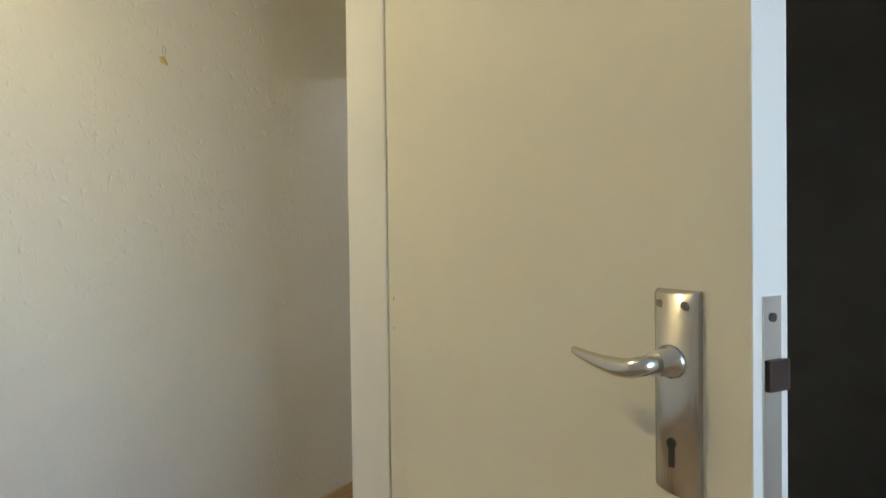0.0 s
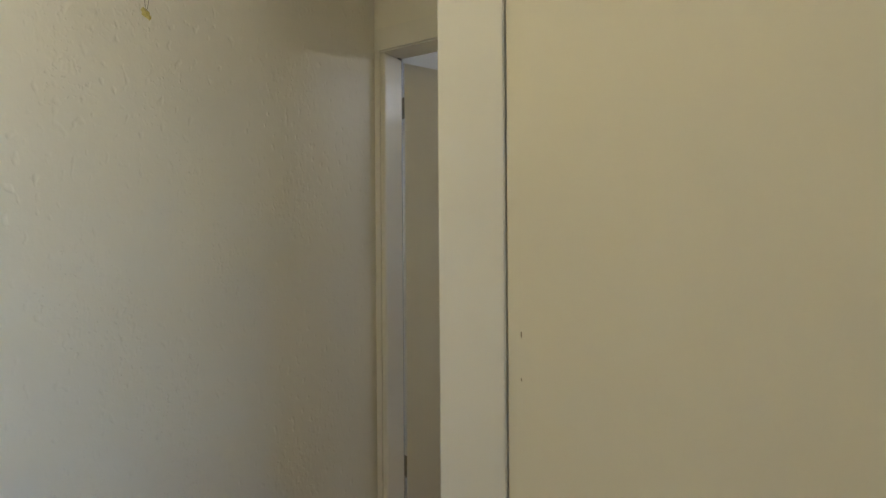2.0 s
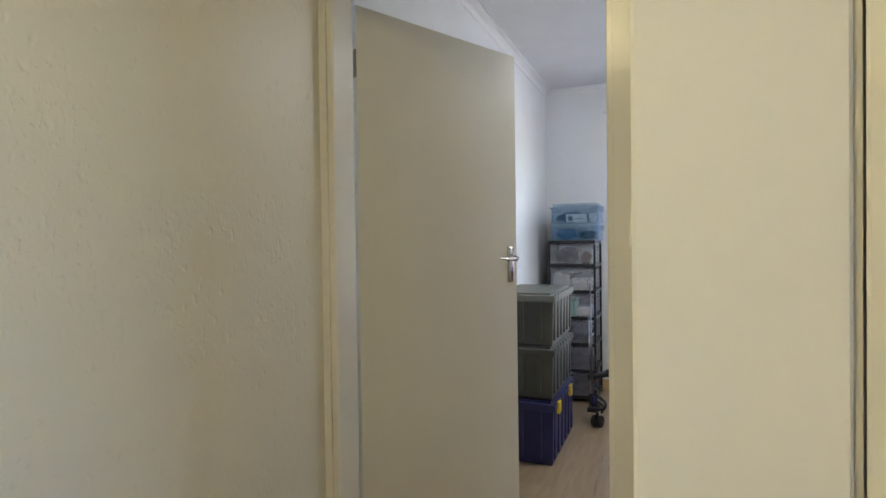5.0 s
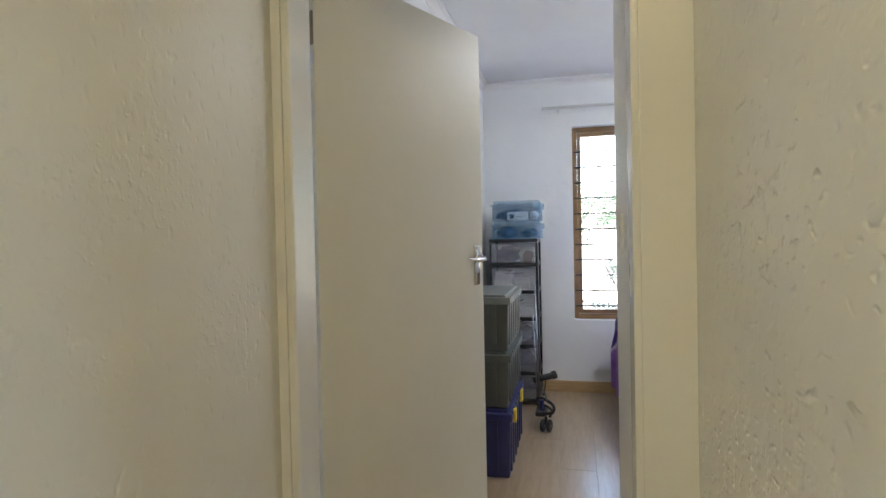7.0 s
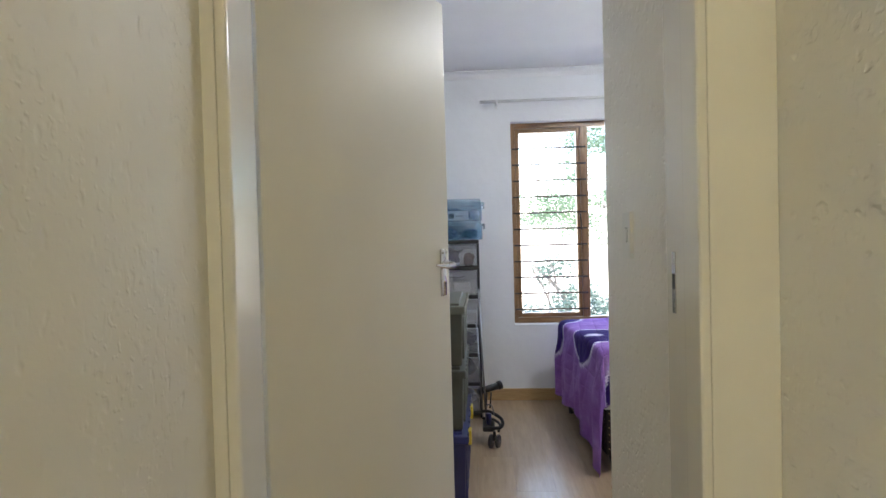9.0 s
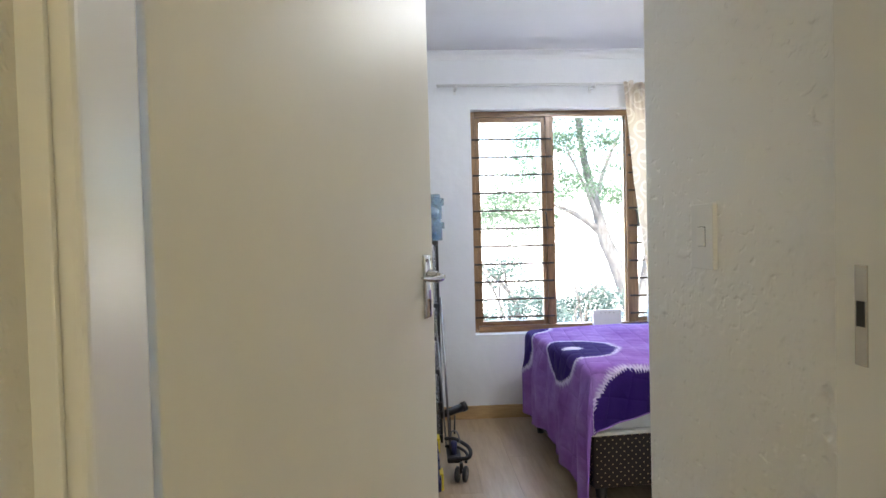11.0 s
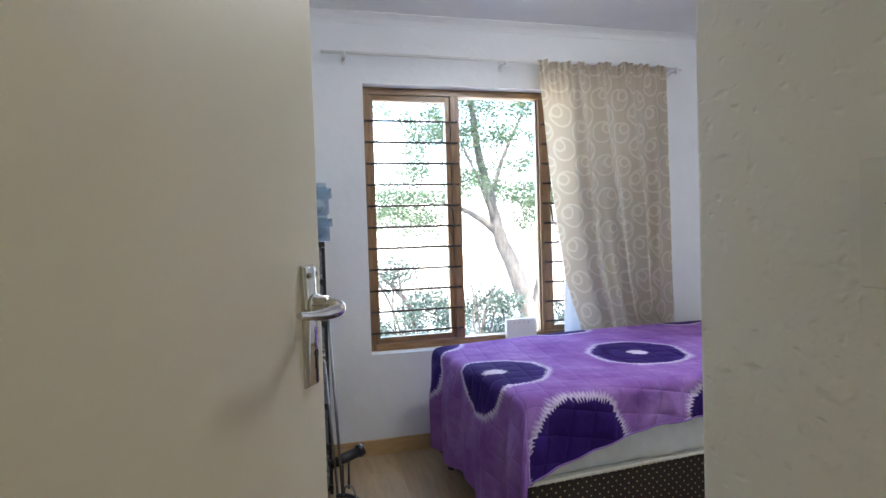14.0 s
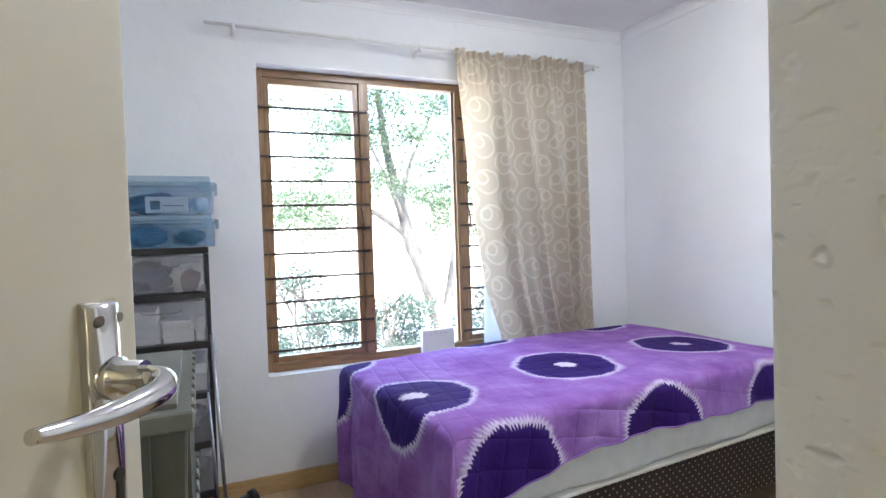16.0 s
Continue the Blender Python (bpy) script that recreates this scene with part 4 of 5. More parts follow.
def bedspread_mesh():
    """One cloth: the top, a long fall over the foot end and a shallow uneven fall along the side."""
    bm = bmesh.new()
    lay = bm.loops.layers.uv.new("cloth")
    top_z = MAT_T + 0.012

    def sag(u, v):
        return 0.006 * math.sin(5 * u + 1) * math.sin(6 * v) + 0.022 * math.sin(math.pi * max(0, min(1, u / BL))) * 0.6

    def side_fall(u):
        fall = 0.163 + 0.008 * math.sin(7 * u) + 0.009 * math.sin(3.1 * u + 1)
        fall += 0.085 * max(0.0, 1 - u / 0.36)
        return fall

    def foot_fall(v):
        return 0.500 + 0.07 * max(0.0, 1 - v / 0.6) + 0.012 * math.sin(17 * v) + 0.05 * max(0, 1 - abs(v + 0.02) / 0.2)

    def bend(s, rad=0.045):
        """Out and down for an arc length s past the edge."""
        q = rad * math.pi / 2
        if s < q:
            a = s / rad
            return rad * math.sin(a), rad * (1 - math.cos(a))
        return rad, rad + (s - q)

    us = [BL * k / 90 for k in range(91)]
    vs_ = [BW * k / 56 for k in range(57)]

    def quad(q):
        f = bm.faces.new([p[0] for p in q])
        f.smooth = True
        for lp, p in zip(f.loops, q):
            lp[lay].uv = (p[1], p[2])

    def sheet(grid):
        for a, b in zip(grid, grid[1:]):
            for k in range(len(a) - 1):
                quad((a[k], a[k + 1], b[k + 1], b[k]))

    R = 0.040

    def place(u, v):
        """u < 0 falls over the foot, v < 0 over the side, v > BW over the far side."""
        x, y, z = u, v, top_z + sag(u, v)
        if u < R:
            out, down = bend(R - u, R)
            fold = min(1, max(0, (down - 0.04) / 0.2))
            x = R - out - 0.012 - fold * (0.022 + 0.020 * math.sin(21 * v + 2.0 * math.sin(6 * v)) + 0.008 * math.sin(47 * v))
            z -= down
        if v < R:
            out, down = bend(R - v, R)
            fold = min(1, max(0, (down - 0.03) / 0.12))
            y = R - out - 0.012 - fold * (0.008 + 0.010 * math.sin(19 * u + 1.3) + 0.006 * math.sin(41 * u))
            z -= down
        if v > BW - R:
            out, down = bend(v - BW + R, R)
            y = BW - R + out + 0.010
            z -= down
        return (x, y, z)

    cache = {}

    def P(u, v):
        key = (round(u, 4), round(v, 4))
        if key not in cache:
            cache[key] = bm.verts.new(place(u, v))
        return (cache[key], u, v)

    sheet([[P(u, v) for u in us] for v in vs_])
    # side fall
    side = []
    for k in range(17):
        side.append([P(u, -side_fall(u) * k / 16) for u in us])
    sheet(side)
    # far side fall
    sheet([[P(u, BW + 0.30 * k / 10) for u in us] for k in range(11)])
    # foot fall
    foot = []
    for k in range(29):
        foot.append([P(-foot_fall(v) * k / 28, v) for v in vs_])
    sheet(foot)
    # the corner hangs as one soft cone between foot and side
    turn = 12
    uc = []
    for k in range(29):
        row = []
        t = k / 28
        for a in range(turn + 1):
            w = a / turn
            fall_foot, fall_side = foot_fall(0) * t, side_fall(0) * t
            f = place(-fall_foot, 0.0)
            s = place(0.0, -fall_side)
            g = max(0.0, min(1.0, (w - 0.5) / 0.35))
            g = 1 - g * g * (3 - 2 * g)
            fall = fall_foot * g + fall_side * (1 - g)
            ang = w * math.pi / 2
            reach = 0.045 * min(1, fall / 0.1) + 0.05 * min(1, fall / 0.5) * math.sin(2 * ang)
            z = f[2] * g + s[2] * (1 - g)
            x = f[0] * math.cos(ang) ** 1.0 + s[0] * (1 - math.cos(ang)) - 0.5 * reach * math.sin(2 * ang) * 0.5
            y = f[1] * (1 - math.sin(ang)) + s[1] * math.sin(ang) - 0.5 * reach * math.sin(2 * ang) * 0.5
            if a == 0:
                row.append(P(-fall_foot, 0.0))
            elif a == turn:
                row.append(P(0.0, -fall_side))
            else:
                row.append((bm.verts.new((x, y, z)), -fall_foot * math.cos(ang), -fall_side * math.sin(ang)))
        uc.append(row)
    for a, b in zip(uc, uc[1:]):
        for k in range(turn):
            q = [a[k], a[k + 1], b[k + 1], b[k]]
            if len({id(p[0]) for p in q}) == 4:
                quad(q)
            else:
                seen, tri = set(), []
                for p in q:
                    if id(p[0]) not in seen:
                        seen.add(id(p[0]))
                        tri.append(p)
                if len(tri) == 3:
                    quad(tri)
    bmesh.ops.recalc_face_normals(bm, faces=bm.faces)
    side_edge = [place(u, -side_fall(u)) for u in us]
    foot_edge = [place(-foot_fall(v), v) for v in vs_]
    return bm, side_edge, foot_edge


cloth_bm, side_edge, foot_edge = bedspread_mesh()
spread = thing("bedspread", "purple tie-dyed quilted bedspread with dark violet circles, draped over the bed", "bedspread", BED)
part("cloth", cloth_bm, M_BATIK, spread)
part("hem", tube(side_edge, 0.0032, 6), M_HEM, spread, "stitched violet hem")
part("hem", tube(foot_edge, 0.0032, 6), M_HEM, spread, "stitched violet hem")

# ---------------------------------------------------------------- stacked crates behind the door
def crate(name, label, z0, z1, x0, x1, y0, y1, body_mat, lid_mat, clips=False):
    c = thing(name, label, "storage box", pose((x0 + x1) / 2, (y0 + y1) / 2, z0), "stacked storage boxes")
    w, l, h = (x1 - x0) / 2, (y1 - y0) / 2, z1 - z0
    bm = box(-w + 0.012, w - 0.012, -l + 0.012, l - 0.012, 0, h - 0.035, 0.012, 3)
    for v in bm.verts:
        k = 0.94 + 0.06 * v.co.z / h
        v.co.x *= k
        v.co.y *= k
    part("body", bm, body_mat, c)
    lid = part("lid", bm_box(box(-w, w, -l, l, h - 0.050, h - 0.012, 0.010, 3), -w + 0.03, w - 0.03, -l + 0.03, l - 0.03, h - 0.0125, h - 0.001, 0.004), lid_mat, c)
    n = 6
    for k in range(n):
        yy = -l + 0.07 + (2 * l - 0.14) * k / (n - 1)
        part("rib", box(w - 0.026, w - 0.010, yy - 0.016, yy + 0.016, 0.03, h - 0.05, 0.005), body_mat, c)
    for k in range(3):
        xx = -w + 0.09 + (2 * w - 0.18) * k / 2
        part("rib", box(xx - 0.012, xx + 0.012, -l + 0.006, -l + 0.020, 0.04, h - 0.05, 0.003), body_mat, c)
    for k in range(8):
        yy = -l + 0.04 + (2 * l - 0.08) * k / 7
        part("lid_notch", box(w - 0.006, w + 0.0015, yy - 0.014, yy + 0.014, h - 0.046, h - 0.006, 0.003), lid_mat, lid)
    if clips:
        for yy in (-l + 0.10, l - 0.22):
            part("clip", box(w - 0.004, w + 0.012, yy - 0.03, yy + 0.03, h - 0.075, h - 0.010, 0.004), M_YELLOW, c, "yellow plastic clip")
    return c


crate("storage_box", "navy blue plastic box with yellow clips on the floor", 0.0, 0.355, -0.015, 0.372, 1.395, 2.090, M_NAVY, M_NAVY, True)
crate("storage_box", "olive grey ribbed plastic crate on the navy box", 0.356, 0.651, -0.010, 0.368, 1.420, 2.070, M_GREY_CRATE, M_GREY_CRATE)
crate("storage_box", "olive grey ribbed plastic crate with a paler lid", 0.652, 0.948, -0.010, 0.370, 1.430, 2.075, M_GREY_CRATE, M_GREY_LID)

# ---------------------------------------------------------------- drawer tower with blue boxes
TX0, TX1, TY0, TY1 = 0.075, 0.432, 2.700, 3.105
tower = thing("drawer_tower", "tall black plastic tower with cloudy clear drawers", "drawer unit", pose(TX0, TY0, 0))
tw, tl, th = TX1 - TX0, TY1 - TY0, 1.236
levels = [0.035, 0.235, 0.436, 0.637, 0.838, 1.038, th - 0.018]
for z in levels:
    part("shelf", box(0, tw, 0, tl, z - 0.010, z + 0.016, 0.004), M_BLACK, tower)
for x in (0.0, tw - 0.016):
    for y in (0.012, tl - 0.03):
        part("post", box(x, x + 0.016, y, y + 0.03, 0.0, th - 0.03, 0.003), M_BLACK, tower)
for k, z in enumerate(levels[:-1]):
    zt = levels[k + 1] - 0.018
    bm = box(0.018, tw - 0.018, 0.002, 0.006, z + 0.022, zt, 0.0015)
    bm_box(bm, 0.018, 0.021, 0.0065, tl - 0.04, z + 0.022, zt - 0.01)
    bm_box(bm, tw - 0.021, tw - 0.018, 0.0065, tl - 0.04, z + 0.022, zt - 0.01)
    d = part("drawer", bm, M_CLEAR, tower, "cloudy clear plastic drawer")
    part("drawer_lip", tube(curve_points([(tw * 0.30, 0.000, zt - 0.030), (tw * 0.36, -0.006, zt - 0.040), (tw * 0.64, -0.006, zt - 0.040), (tw * 0.70, 0.000, zt - 0.030)], 5), 0.004, 8), M_CLEAR, d)


def contents(label, mat, x0, x1, y0, y1, z0, z1, bev=0.006, category="packet"):
    ob = mesh_ob(label.split()[-1], box(x0, x1, y0, y1, z0, z1, bev, 2), mat)
    tagged(ob, label + " inside a clear drawer", category)
    return ob


def rag(name, label, mat, x0, x1, y0, y1, z0, z1, seed):
    bm = bmesh.new()
    bmesh.ops.create_icosphere(bm, subdivisions=3, radius=1)
    r = random.Random(seed)
    o = Vector((r.uniform(0, 9), r.uniform(0, 9), 0))
    for v in bm.verts:
        k = 0.80 + 0.35 * noise.noise(v.co * 2.2 + o)
        v.co = (max(-1, min(1, v.co.x * k * 1.15)), max(-1, min(1, v.co.y * k * 1.15)), max(-1, min(1, v.co.z * k * 1.15)))
        v.co = ((x0 + x1) / 2 + v.co.x * (x1 - x0) / 2, (y0 + y1) / 2 + v.co.y * (y1 - y0) / 2, (z0 + z1) / 2 + v.co.z * (z1 - z0) / 2)
    zmin = min(v.co.z for v in bm.verts)
    for v in bm.verts:
        v.co.z += z0 - zmin
    ob = mesh_ob(name, bm, mat, True)
    return tagged(ob, label, "clothes")


fy = TY0 + 0.012
zf = [z + 0.017 for z in levels]
rag("folded_cloth", "dark navy cloth inside a clear drawer", M_NAVY_STUFF, TX0 + 0.03, TX0 + 0.22, fy + 0.01, fy + 0.28, zf[5], zf[5] + 0.13, 1)
contents("white card box", M_PAPER, TX0 + 0.225, TX0 + 0.325, fy + 0.04, fy + 0.20, zf[5], zf[5] + 0.11)
rag("brown_cap", "brown cap inside a clear drawer", M_BROWN_STUFF, TX0 + 0.245, TX0 + 0.325, fy + 0.004, fy + 0.036, zf[5], zf[5] + 0.095, 2)
contents("white paper packet", M_PAPER, TX0 + 0.03, TX0 + 0.17, fy + 0.03, fy + 0.24, zf[4], zf[4] + 0.075)
contents("white paper packet", M_PAPER, TX0 + 0.04, TX0 + 0.16, fy + 0.02, fy + 0.22, zf[4] + 0.076, zf[4] + 0.135)
contents("white medicine box", M_PAPER, TX0 + 0.18, TX0 + 0.29, fy + 0.02, fy + 0.16, zf[4], zf[4] + 0.055, 0.002)
contents("white medicine box", M_PAPER, TX0 + 0.175, TX0 + 0.28, fy + 0.03, fy + 0.16, zf[4] + 0.056, zf[4] + 0.085, 0.002)
contents("white bottle", M_PAPER, TX0 + 0.298, TX0 + 0.33, fy + 0.01, fy + 0.05, zf[4], zf[4] + 0.10, 0.008)
contents("mint green box", M_MINT, TX0 + 0.03, TX0 + 0.20, fy + 0.02, fy + 0.22, zf[3], zf[3] + 0.13, 0.003)
contents("white card box", M_PAPER, TX0 + 0.21, TX0 + 0.33, fy + 0.02, fy + 0.22, zf[3], zf[3] + 0.07, 0.003)
rag("folded_cloth", "dark navy cloth inside a clear drawer", M_NAVY_STUFF, TX0 + 0.04, TX0 + 0.33, fy + 0.02, fy + 0.30, zf[2], zf[2] + 0.14, 3)
rag("folded_cloth", "dark navy cloth inside a clear drawer", M_NAVY_STUFF, TX0 + 0.03, TX0 + 0.33, fy + 0.02, fy + 0.30, zf[1], zf[1] + 0.14, 5)
rag("folded_cloth", "dark navy cloth inside a clear drawer", M_NAVY_STUFF, TX0 + 0.03, TX0 + 0.33, fy + 0.02, fy + 0.30, zf[0], zf[0] + 0.12, 6)


def blue_box(z0, z1, lid_dome, label):
    bx0, bx1, by0, by1 = 0.092, 0.470, 2.690, 2.985
    b = thing("plastic_box", label, "storage box", pose(bx0, by0, z0), "blue boxes")
    w, l, h = bx1 - bx0, by1 - by0, z1 - z0
    bm = bmesh.new()
    t = 0.003
    bm_box(bm, 0.016, w - 0.016, 0.012, l - 0.012, 0.0, t)
    bm_box(bm, 0.014, w - 0.014, 0.010, 0.010 + t, t, h * 0.72)
    bm_box(bm, 0.014, w - 0.014, l - 0.010 - t, l - 0.010, t, h * 0.72)
    bm_box(bm, 0.014 - t, 0.014, 0.010, l - 0.010, 0, h * 0.72)
    bm_box(bm, w - 0.014, w - 0.014 + t, 0.010, l - 0.010, 0, h * 0.72)
    part("tub", bm, M_BLUE_CLEAR, b)
    lb = box(0.0, w, 0.0, l, h * 0.72, h * 0.82, 0.006, 2)
    bm_box(lb, 0.02, w - 0.02, 0.02, l - 0.02, h * 0.82, h - 0.001, min(lid_dome, 0.012), 3)
    lid = part("lid", lb, M_BLUE_LID, b, "pale blue lid")
    for xx in (0.04, w - 0.04):
        part("lid_clip", box(xx - 0.02, xx + 0.02, -0.006, 0.006, h * 0.55, h * 0.84, 0.003), M_BLUE_LID, lid)
    part("end_clip", box(w - 0.004, w + 0.008, l / 2 - 0.04, l / 2 + 0.04, h * 0.55, h * 0.84, 0.003), M_BLUE_LID, lid)
    return b


blue_box(1.2345, 1.368, 0.006, "translucent blue plastic box with clip lid on the drawer tower")
blue_box(1.3685, 1.518, 0.012, "translucent blue plastic box with domed lid on another")
rag("cables", "grey bundled things inside a blue box", M_NAVY_STUFF, 0.12, 0.29, 2.712, 2.92, 1.2385, 1.325, 8)
rag("cables", "dark bundled things inside a blue box", M_BLACK, 0.30, 0.43, 2.72, 2.92, 1.2385, 1.31, 9)
contents_box = mesh_ob("card_box", box(0.215, 0.365, 2.706, 2.76, 1.3725, 1.435, 0.002), M_PAPER)
tagged(contents_box, "white card box with a dark square inside the blue box", "box")
part("printed_square", box(0.232, 0.266, 2.7048, 2.7056, 1.384, 1.418), M_DARK, contents_box)
part("printed_line", box(0.276, 0.350, 2.7048, 2.7056, 1.398, 1.401), M_BLACK, contents_box)
rag("cloth_bundle", "dark blue cloth inside a blue box", M_NAVY_STUFF, 0.11, 0.38, 2.764, 2.95, 1.3725, 1.462, 11)
rag("plastic_bag", "crumpled pale bag inside a blue box", M_PAPER, 0.375, 0.445, 2.715, 2.80, 1.3725, 1.44, 12)

# ---------------------------------------------------------------- folded trolley beside the tower
tro = thing("folding_trolley", "folded luggage trolley of black plastic and aluminium tube beside the boxes", "trolley", pose(0, 0, 0))
part("tube", tube([(0.455, 2.300, 0.085), (0.425, 2.44, 0.92)], 0.006, 12), M_TUBE, tro, "silver telescopic tube")
part("tube", tube([(0.435, 2.36, 0.12), (0.405, 2.50, 0.70)], 0.005, 12), M_TUBE, tro)
part("foot_arm", tube([(0.405, 2.42, 0.262), (0.535, 2.466, 0.290)], [0.020, 0.023], 14), M_BLACK, tro, "black plastic foot")
part("foot_cap", tube([(0.530, 2.464, 0.289), (0.534, 2.466, 0.290), (0.556, 2.474, 0.296), (0.559, 2.475, 0.297)], [0.023, 0.028, 0.028, 0.024], 16), M_BLACK, tro)
part("strut", tube([(0.462, 2.43, 0.250), (0.452, 2.32, 0.150)], 0.006, 8), M_BLACK, tro)
part("strut", tube([(0.490, 2.44, 0.255), (0.480, 2.34, 0.185)], 0.005, 8), M_BLACK, tro)
part("bracket", tube(curve_points([(0.43, 2.33, 0.165), (0.48, 2.28, 0.178), (0.545, 2.20, 0.160), (0.540, 2.16, 0.125), (0.46, 2.20, 0.105)], 6), 0.010, 10), M_BLACK, tro)
part("bracket", tube(curve_points([(0.43, 2.34, 0.120), (0.49, 2.29, 0.132), (0.535, 2.22, 0.122), (0.525, 2.17, 0.096)], 6), 0.008, 10), M_BLACK, tro)
part("wire_loop", tube(curve_points([(0.455, 2.30, 0.160), (0.462, 2.29, 0.215), (0.490, 2.26, 0.222), (0.505, 2.24, 0.165)], 6), 0.004, 8), M_TUBE, tro, "bent wire loop")
part("hub", box(0.432, 0.505, 2.18, 2.34, 0.088, 0.116, 0.012, 3), M_BLACK, tro)
part("knob", tube([(0.47, 2.24, 0.112), (0.47, 2.237, 0.180), (0.47, 2.237, 0.184)], [0.015, 0.017, 0.012], 14), M_NAVY, tro, "dark purple knob")
for a in (0.472, 0.512):
    wheel = part("wheel", tube([(a, 2.166, 0.040), (a + 0.003, 2.165, 0.040), (a + 0.015, 2.161, 0.040), (a + 0.018, 2.160, 0.040)], [0.035, 0.040, 0.040, 0.035], 24), M_BLACK, tro)
    part("axle", tube([(a - 0.003, 2.167, 0.040), (a + 0.021, 2.159, 0.040)], 0.008, 12), M_TUBE, wheel)
part("fork", box(0.492, 0.510, 2.150, 2.178, 0.046, 0.100, 0.005), M_BLACK, tro)

# ---------------------------------------------------------------- ceiling lamps, both lit
def ceiling_lamp(label, x, y, strength, colour):
    m, nodes, links, bsdf = material("lit_glass")
    bsdf.inputs["Base Color"].default_value = (0.85, 0.84, 0.80, 1)
    bsdf.inputs["Emission Color"].default_value = (*colour, 1)
    bsdf.inputs["Emission Strength"].default_value = strength
    lamp = thing("ceiling_lamp", label, "lamp", pose(x, y, H))
    part("base_plate", tube([(0, 0, -0.0005), (0, 0, -0.025)], [0.12, 0.145], 32), M_ROD, lamp)
    rings = [(0.140, -0.026), (0.139, -0.045), (0.128, -0.070), (0.104, -0.092), (0.066, -0.107), (0.02, -0.113)]
    part("shade", tube([(0, 0, z) for r, z in rings], [r for r, z in rings], 32), m, lamp, "glowing opal glass dome")


ceiling_lamp("lit opal glass ceiling lamp in the passage lobby", *LOBBY_LAMP)
ceiling_lamp("lit opal glass ceiling lamp in the bedroom", *BEDROOM_LAMP)

# ---------------------------------------------------------------- garden
# unseen eave, added to block direct sun at the bedroom window
structure("roof_eave", box(-1.0, 5.0, YW + 0.2, YW + 0.82, 2.52, 2.64, 0.01), M_CEIL, "added eave out of view, blocking light over the window", "eave")
ground = structure("ground", box(-60, 60, YW + 0.2, 120, -0.35, -0.25), M_GROUND, "pale sunlit paved yard", "ground")
structure("garden_wall", box(-14, 22, 13.0, 13.22, -0.25, 1.75, 0.01), M_GARDENWALL, "pale painted garden boundary wall", "wall")


def leaf_cloud(bm, centre, radii, count, size, rng):
    c = Vector(centre)
    for _ in range(count):
        d = Vector((rng.gauss(0, 1), rng.gauss(0, 1), rng.gauss(0, 1))).normalized()
        k = rng.uniform(0.15, 1.0) ** 0.5
        p = c + Vector((d.x * radii[0] * k, d.y * radii[1] * k, d.z * radii[2] * k))
        a = Vector((rng.gauss(0, 1), rng.gauss(0, 1), rng.gauss(0, 0.6))).normalized()
        b = a.cross(Vector((rng.gauss(0, 1), rng.gauss(0, 1), rng.gauss(0, 1)))).normalized()
        s = size * rng.uniform(0.6, 1.3)
        vs = [bm.verts.new(p + a * s), bm.verts.new(p + b * s * 0.45), bm.verts.new(p - a * s), bm.verts.new(p - b * s * 0.45)]
        bm.faces.new(vs)


def tree(label, base, limbs, clumps, leaf_size, leaf_mat, seed):
    rng = random.Random(seed)
    t = thing("tree", label, "tree", pose(*base))
    first = True
    for pts, r0, r1 in limbs:
        cp = curve_points(pts, 6)
        n = len(cp)
        part("trunk" if first else "limb", tube([q + Vector((rng.uniform(-1, 1), rng.uniform(-1, 1), 0)) * r1 * 0.25 for q in cp], [r0 + (r1 - r0) * k / (n - 1) for k in range(n)], 10), M_BARK, t)
        first = False
    bm = bmesh.new()
    for c, rad, cnt in clumps:
        leaf_cloud(bm, c, rad, cnt, leaf_size, rng)
    part("crown", bm, leaf_mat, t, "crown of small green leaves")
    return t


B = Vector((3.36, 7.0, -0.25))
main = [(((0, 0, 0), (-0.03, 0, 0.25), (-0.27, 0.0, 1.00), (-0.46, 0.02, 1.47), (-0.55, 0.05, 1.93), (-0.70, 0.1, 2.6), (-0.78, 0.1, 3.4)), 0.140, 0.035),
        (((-0.46, 0.02, 1.47), (-0.66, 0.0, 1.64), (-0.92, 0.0, 1.80), (-1.25, 0.0, 1.93)), 0.060, 0.020),
        (((-0.50, 0.02, 1.62), (-0.64, -0.05, 1.92), (-0.77, -0.1, 2.20), (-1.0, -0.1, 2.7)), 0.045, 0.014),
        (((-0.55, 0.05, 1.95), (-0.35, 0.1, 2.5), (-0.05, 0.1, 3.1)), 0.040, 0.014),
        (((-0.02, 0, 0.18), (0.10, 0.05, 0.70), (0.22, 0.05, 1.35), (0.30, 0.0, 2.1)), 0.085, 0.035)]
rngc = random.Random(21)
# crown zones: x, z ranges, clumps
clumps = []
for x0, x1, z0, z1, count in ((-1.10, 0.75, 1.95, 3.9, 240), (-0.25, 0.8, 1.45, 2.1, 50), (-2.15, -1.25, 1.66, 2.08, 40), (-1.75, -1.10, 2.25, 3.7, 60), (-2.7, -2.0, 1.75, 2.0, 9), (-2.8, -1.8, 2.9, 3.7, 18)):
    for _ in range(count):
        clumps.append(((rngc.uniform(x0, x1), rngc.uniform(-0.7, 0.9), rngc.uniform(z0, z1)), (rngc.uniform(0.14, 0.30), rngc.uniform(0.15, 0.35), rngc.uniform(0.08, 0.18)), 150))
tree("leaning garden tree with grey bark and airy green crown", B, main, clumps, 0.020, M_LEAF, 3)

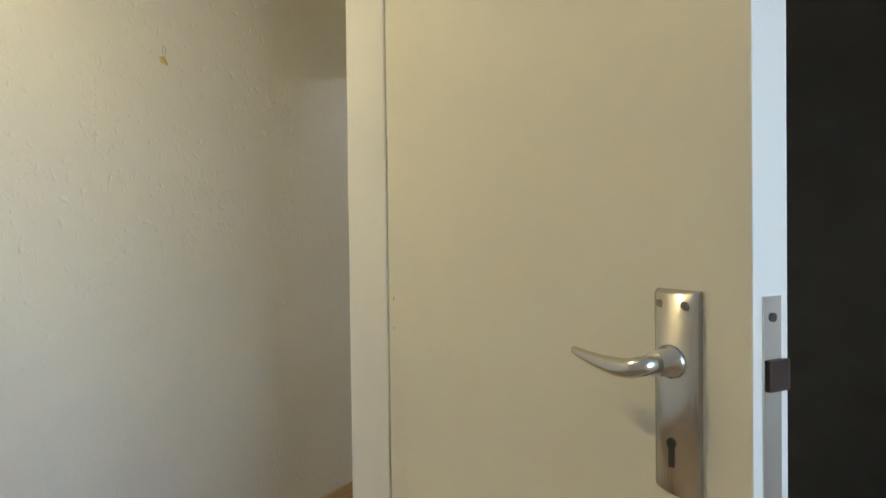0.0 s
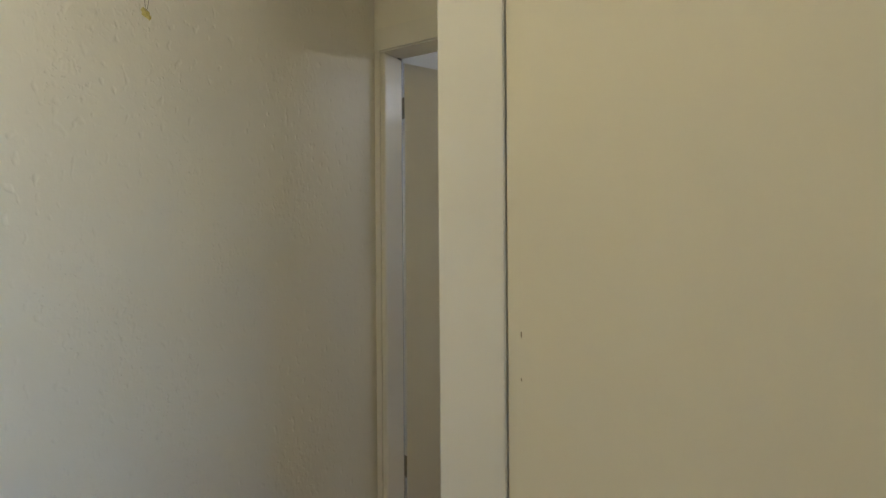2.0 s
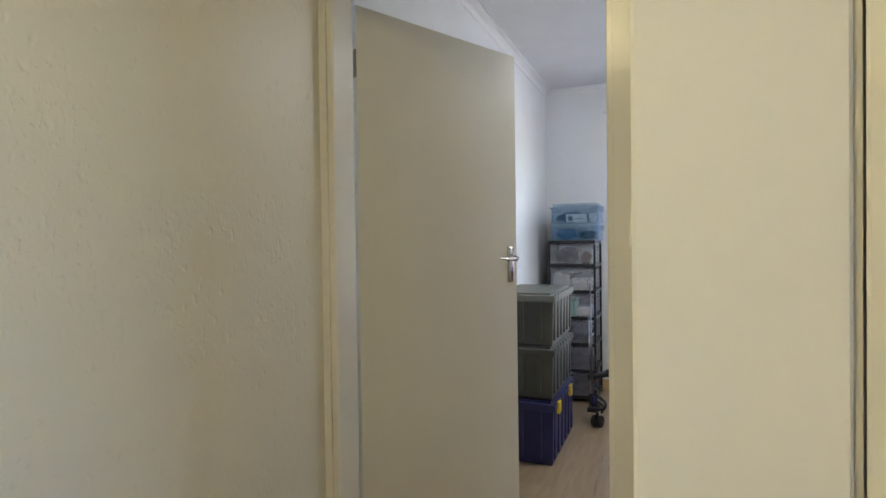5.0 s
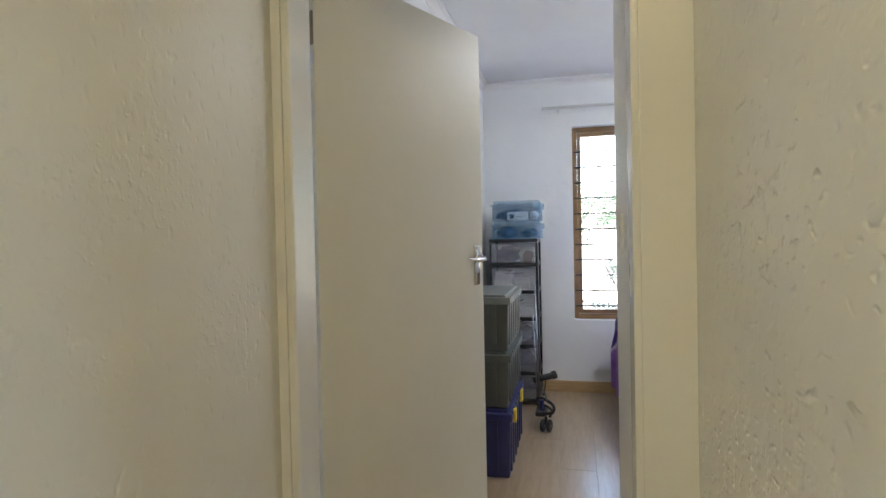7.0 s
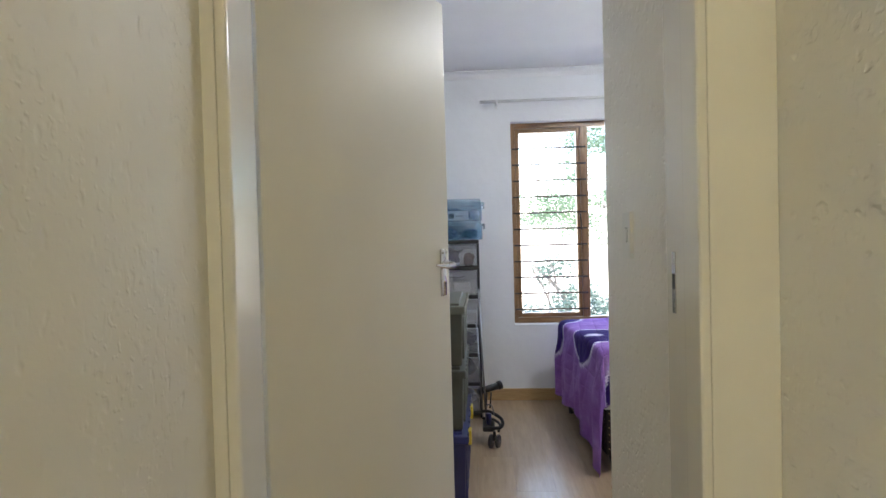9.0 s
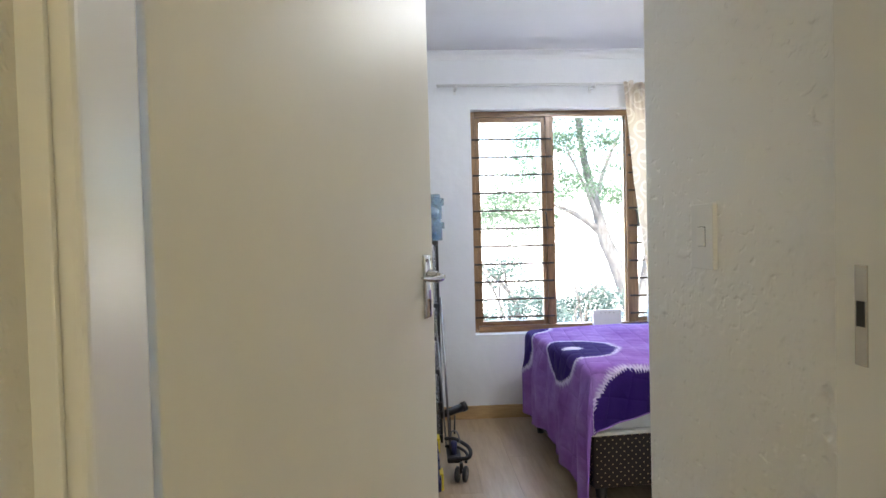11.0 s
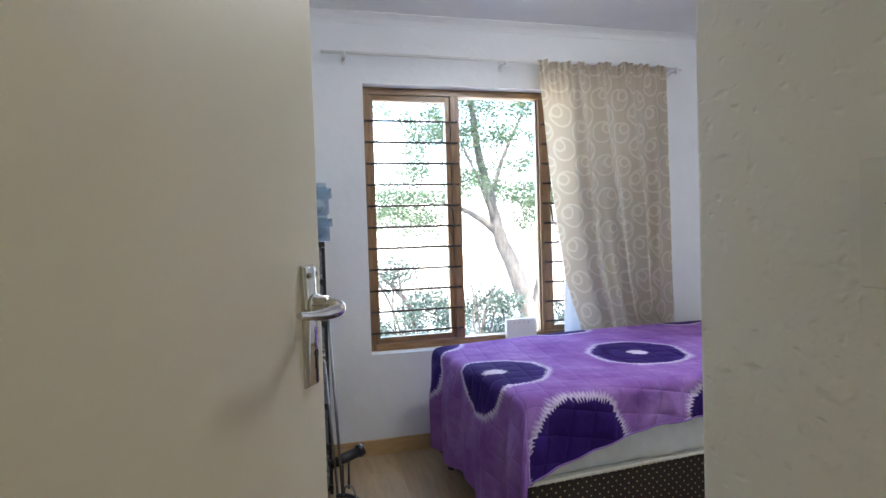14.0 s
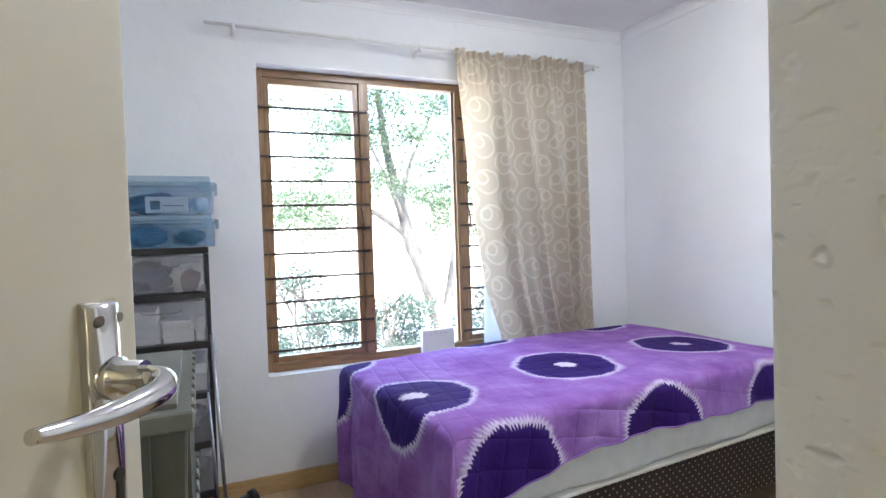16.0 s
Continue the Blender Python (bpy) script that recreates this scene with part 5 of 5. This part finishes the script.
clumps = []
for k in range(70):
    clumps.append(((rngc.uniform(-1.2, 2.6), rngc.uniform(-0.6, 0.6), rngc.uniform(1.1, 2.3) + 0.5 * rngc.random() ** 3 * 3), (rngc.uniform(0.2, 0.45), 0.4, rngc.uniform(0.12, 0.25)), 80))
tree("garden tree with thin limbs and sparse crown", Vector((0.75, 10.2, -0.25)), [(((0, 0, 0), (0.05, 0, 0.8), (0.0, 0, 1.6), (-0.2, 0, 2.6), (-0.3, 0, 3.6)), 0.04, 0.015),
      (((0.0, 0, 1.6), (0.4, 0, 2.2), (0.8, 0, 2.5)), 0.025, 0.010)], clumps, 0.032, M_LEAF, 5)


def bush(label, base, size, count, seed):
    rng = random.Random(seed)
    t = thing("bush", label, "bush", pose(*base))
    for k in range(5):
        part("stem", tube(curve_points([(rng.uniform(-0.05, 0.05), 0, 0), (rng.uniform(-0.3, 0.3) * size[0], 0, size[2] * 0.5), (rng.uniform(-0.8, 0.8) * size[0], 0, size[2] * 0.9)], 4), [0.014] * 9, 6), M_BARK, t)
    bm = bmesh.new()
    for k in range(count):
        a = rng.uniform(0, 6.28)
        q = rng.uniform(0, 1) ** 0.5
        top = size[2] * (1 - 0.45 * q * q)
        leaf_cloud(bm, (size[0] * q * math.cos(a), size[1] * q * math.sin(a), rng.uniform(0.08, top)), (0.18, 0.18, 0.14), 170, 0.022, rng)
    part("crown", bm, M_BUSH, t, "dense small grey-green leaves")
    return t


bush("dense grey-green garden bush", Vector((1.45, 6.2, -0.25)), (0.62, 0.5, 1.26), 52, 31)
bush("low grey-green garden bush", Vector((2.52, 6.6, -0.25)), (0.50, 0.45, 0.95), 40, 32)
bush("low green garden bush", Vector((4.3, 7.6, -0.25)), (0.6, 0.5, 0.75), 24, 33)

# ---------------------------------------------------------------- floor
floor = structure("floor", box(-0.18, LX1 + 0.1, LY0, YW, -0.06, -0.008), M_SUB, "pale oak laminate floor boards with soft sheen", "floor")
PW, PL = 0.192, 1.285
plank_me = {}


def plank_mesh(w, l):
    key = (round(w, 3), round(l, 3))
    if key not in plank_me:
        bm = box(0.0002, w - 0.0002, 0.0002, l - 0.0002, -0.0075, 0.0, 0.0006, 1)
        me = bpy.data.meshes.new("floor_plank")
        bm.to_mesh(me)
        bm.free()
        me.materials.append(M_PLANK)
        plank_me[key] = me
    return plank_me[key]


col = 0
x = -0.17
while x < LX1 - 0.01:
    w = min(PW, LX1 - x)
    y = LY0 + 0.01 - (col * 0.43) % PL
    while y < YW - 0.01:
        y0, y1 = max(y, LY0 + 0.002), min(y + PL, YW - 0.002)
        keep = (x < XE) or (y0 < YC)
        if y1 - y0 > 0.03 and keep:
            pl = new("floor_plank", plank_mesh(w, y1 - y0))
            pl.parent = floor
            pl.location = (x, y0, 0)
        y += PL
    x += PW
    col += 1
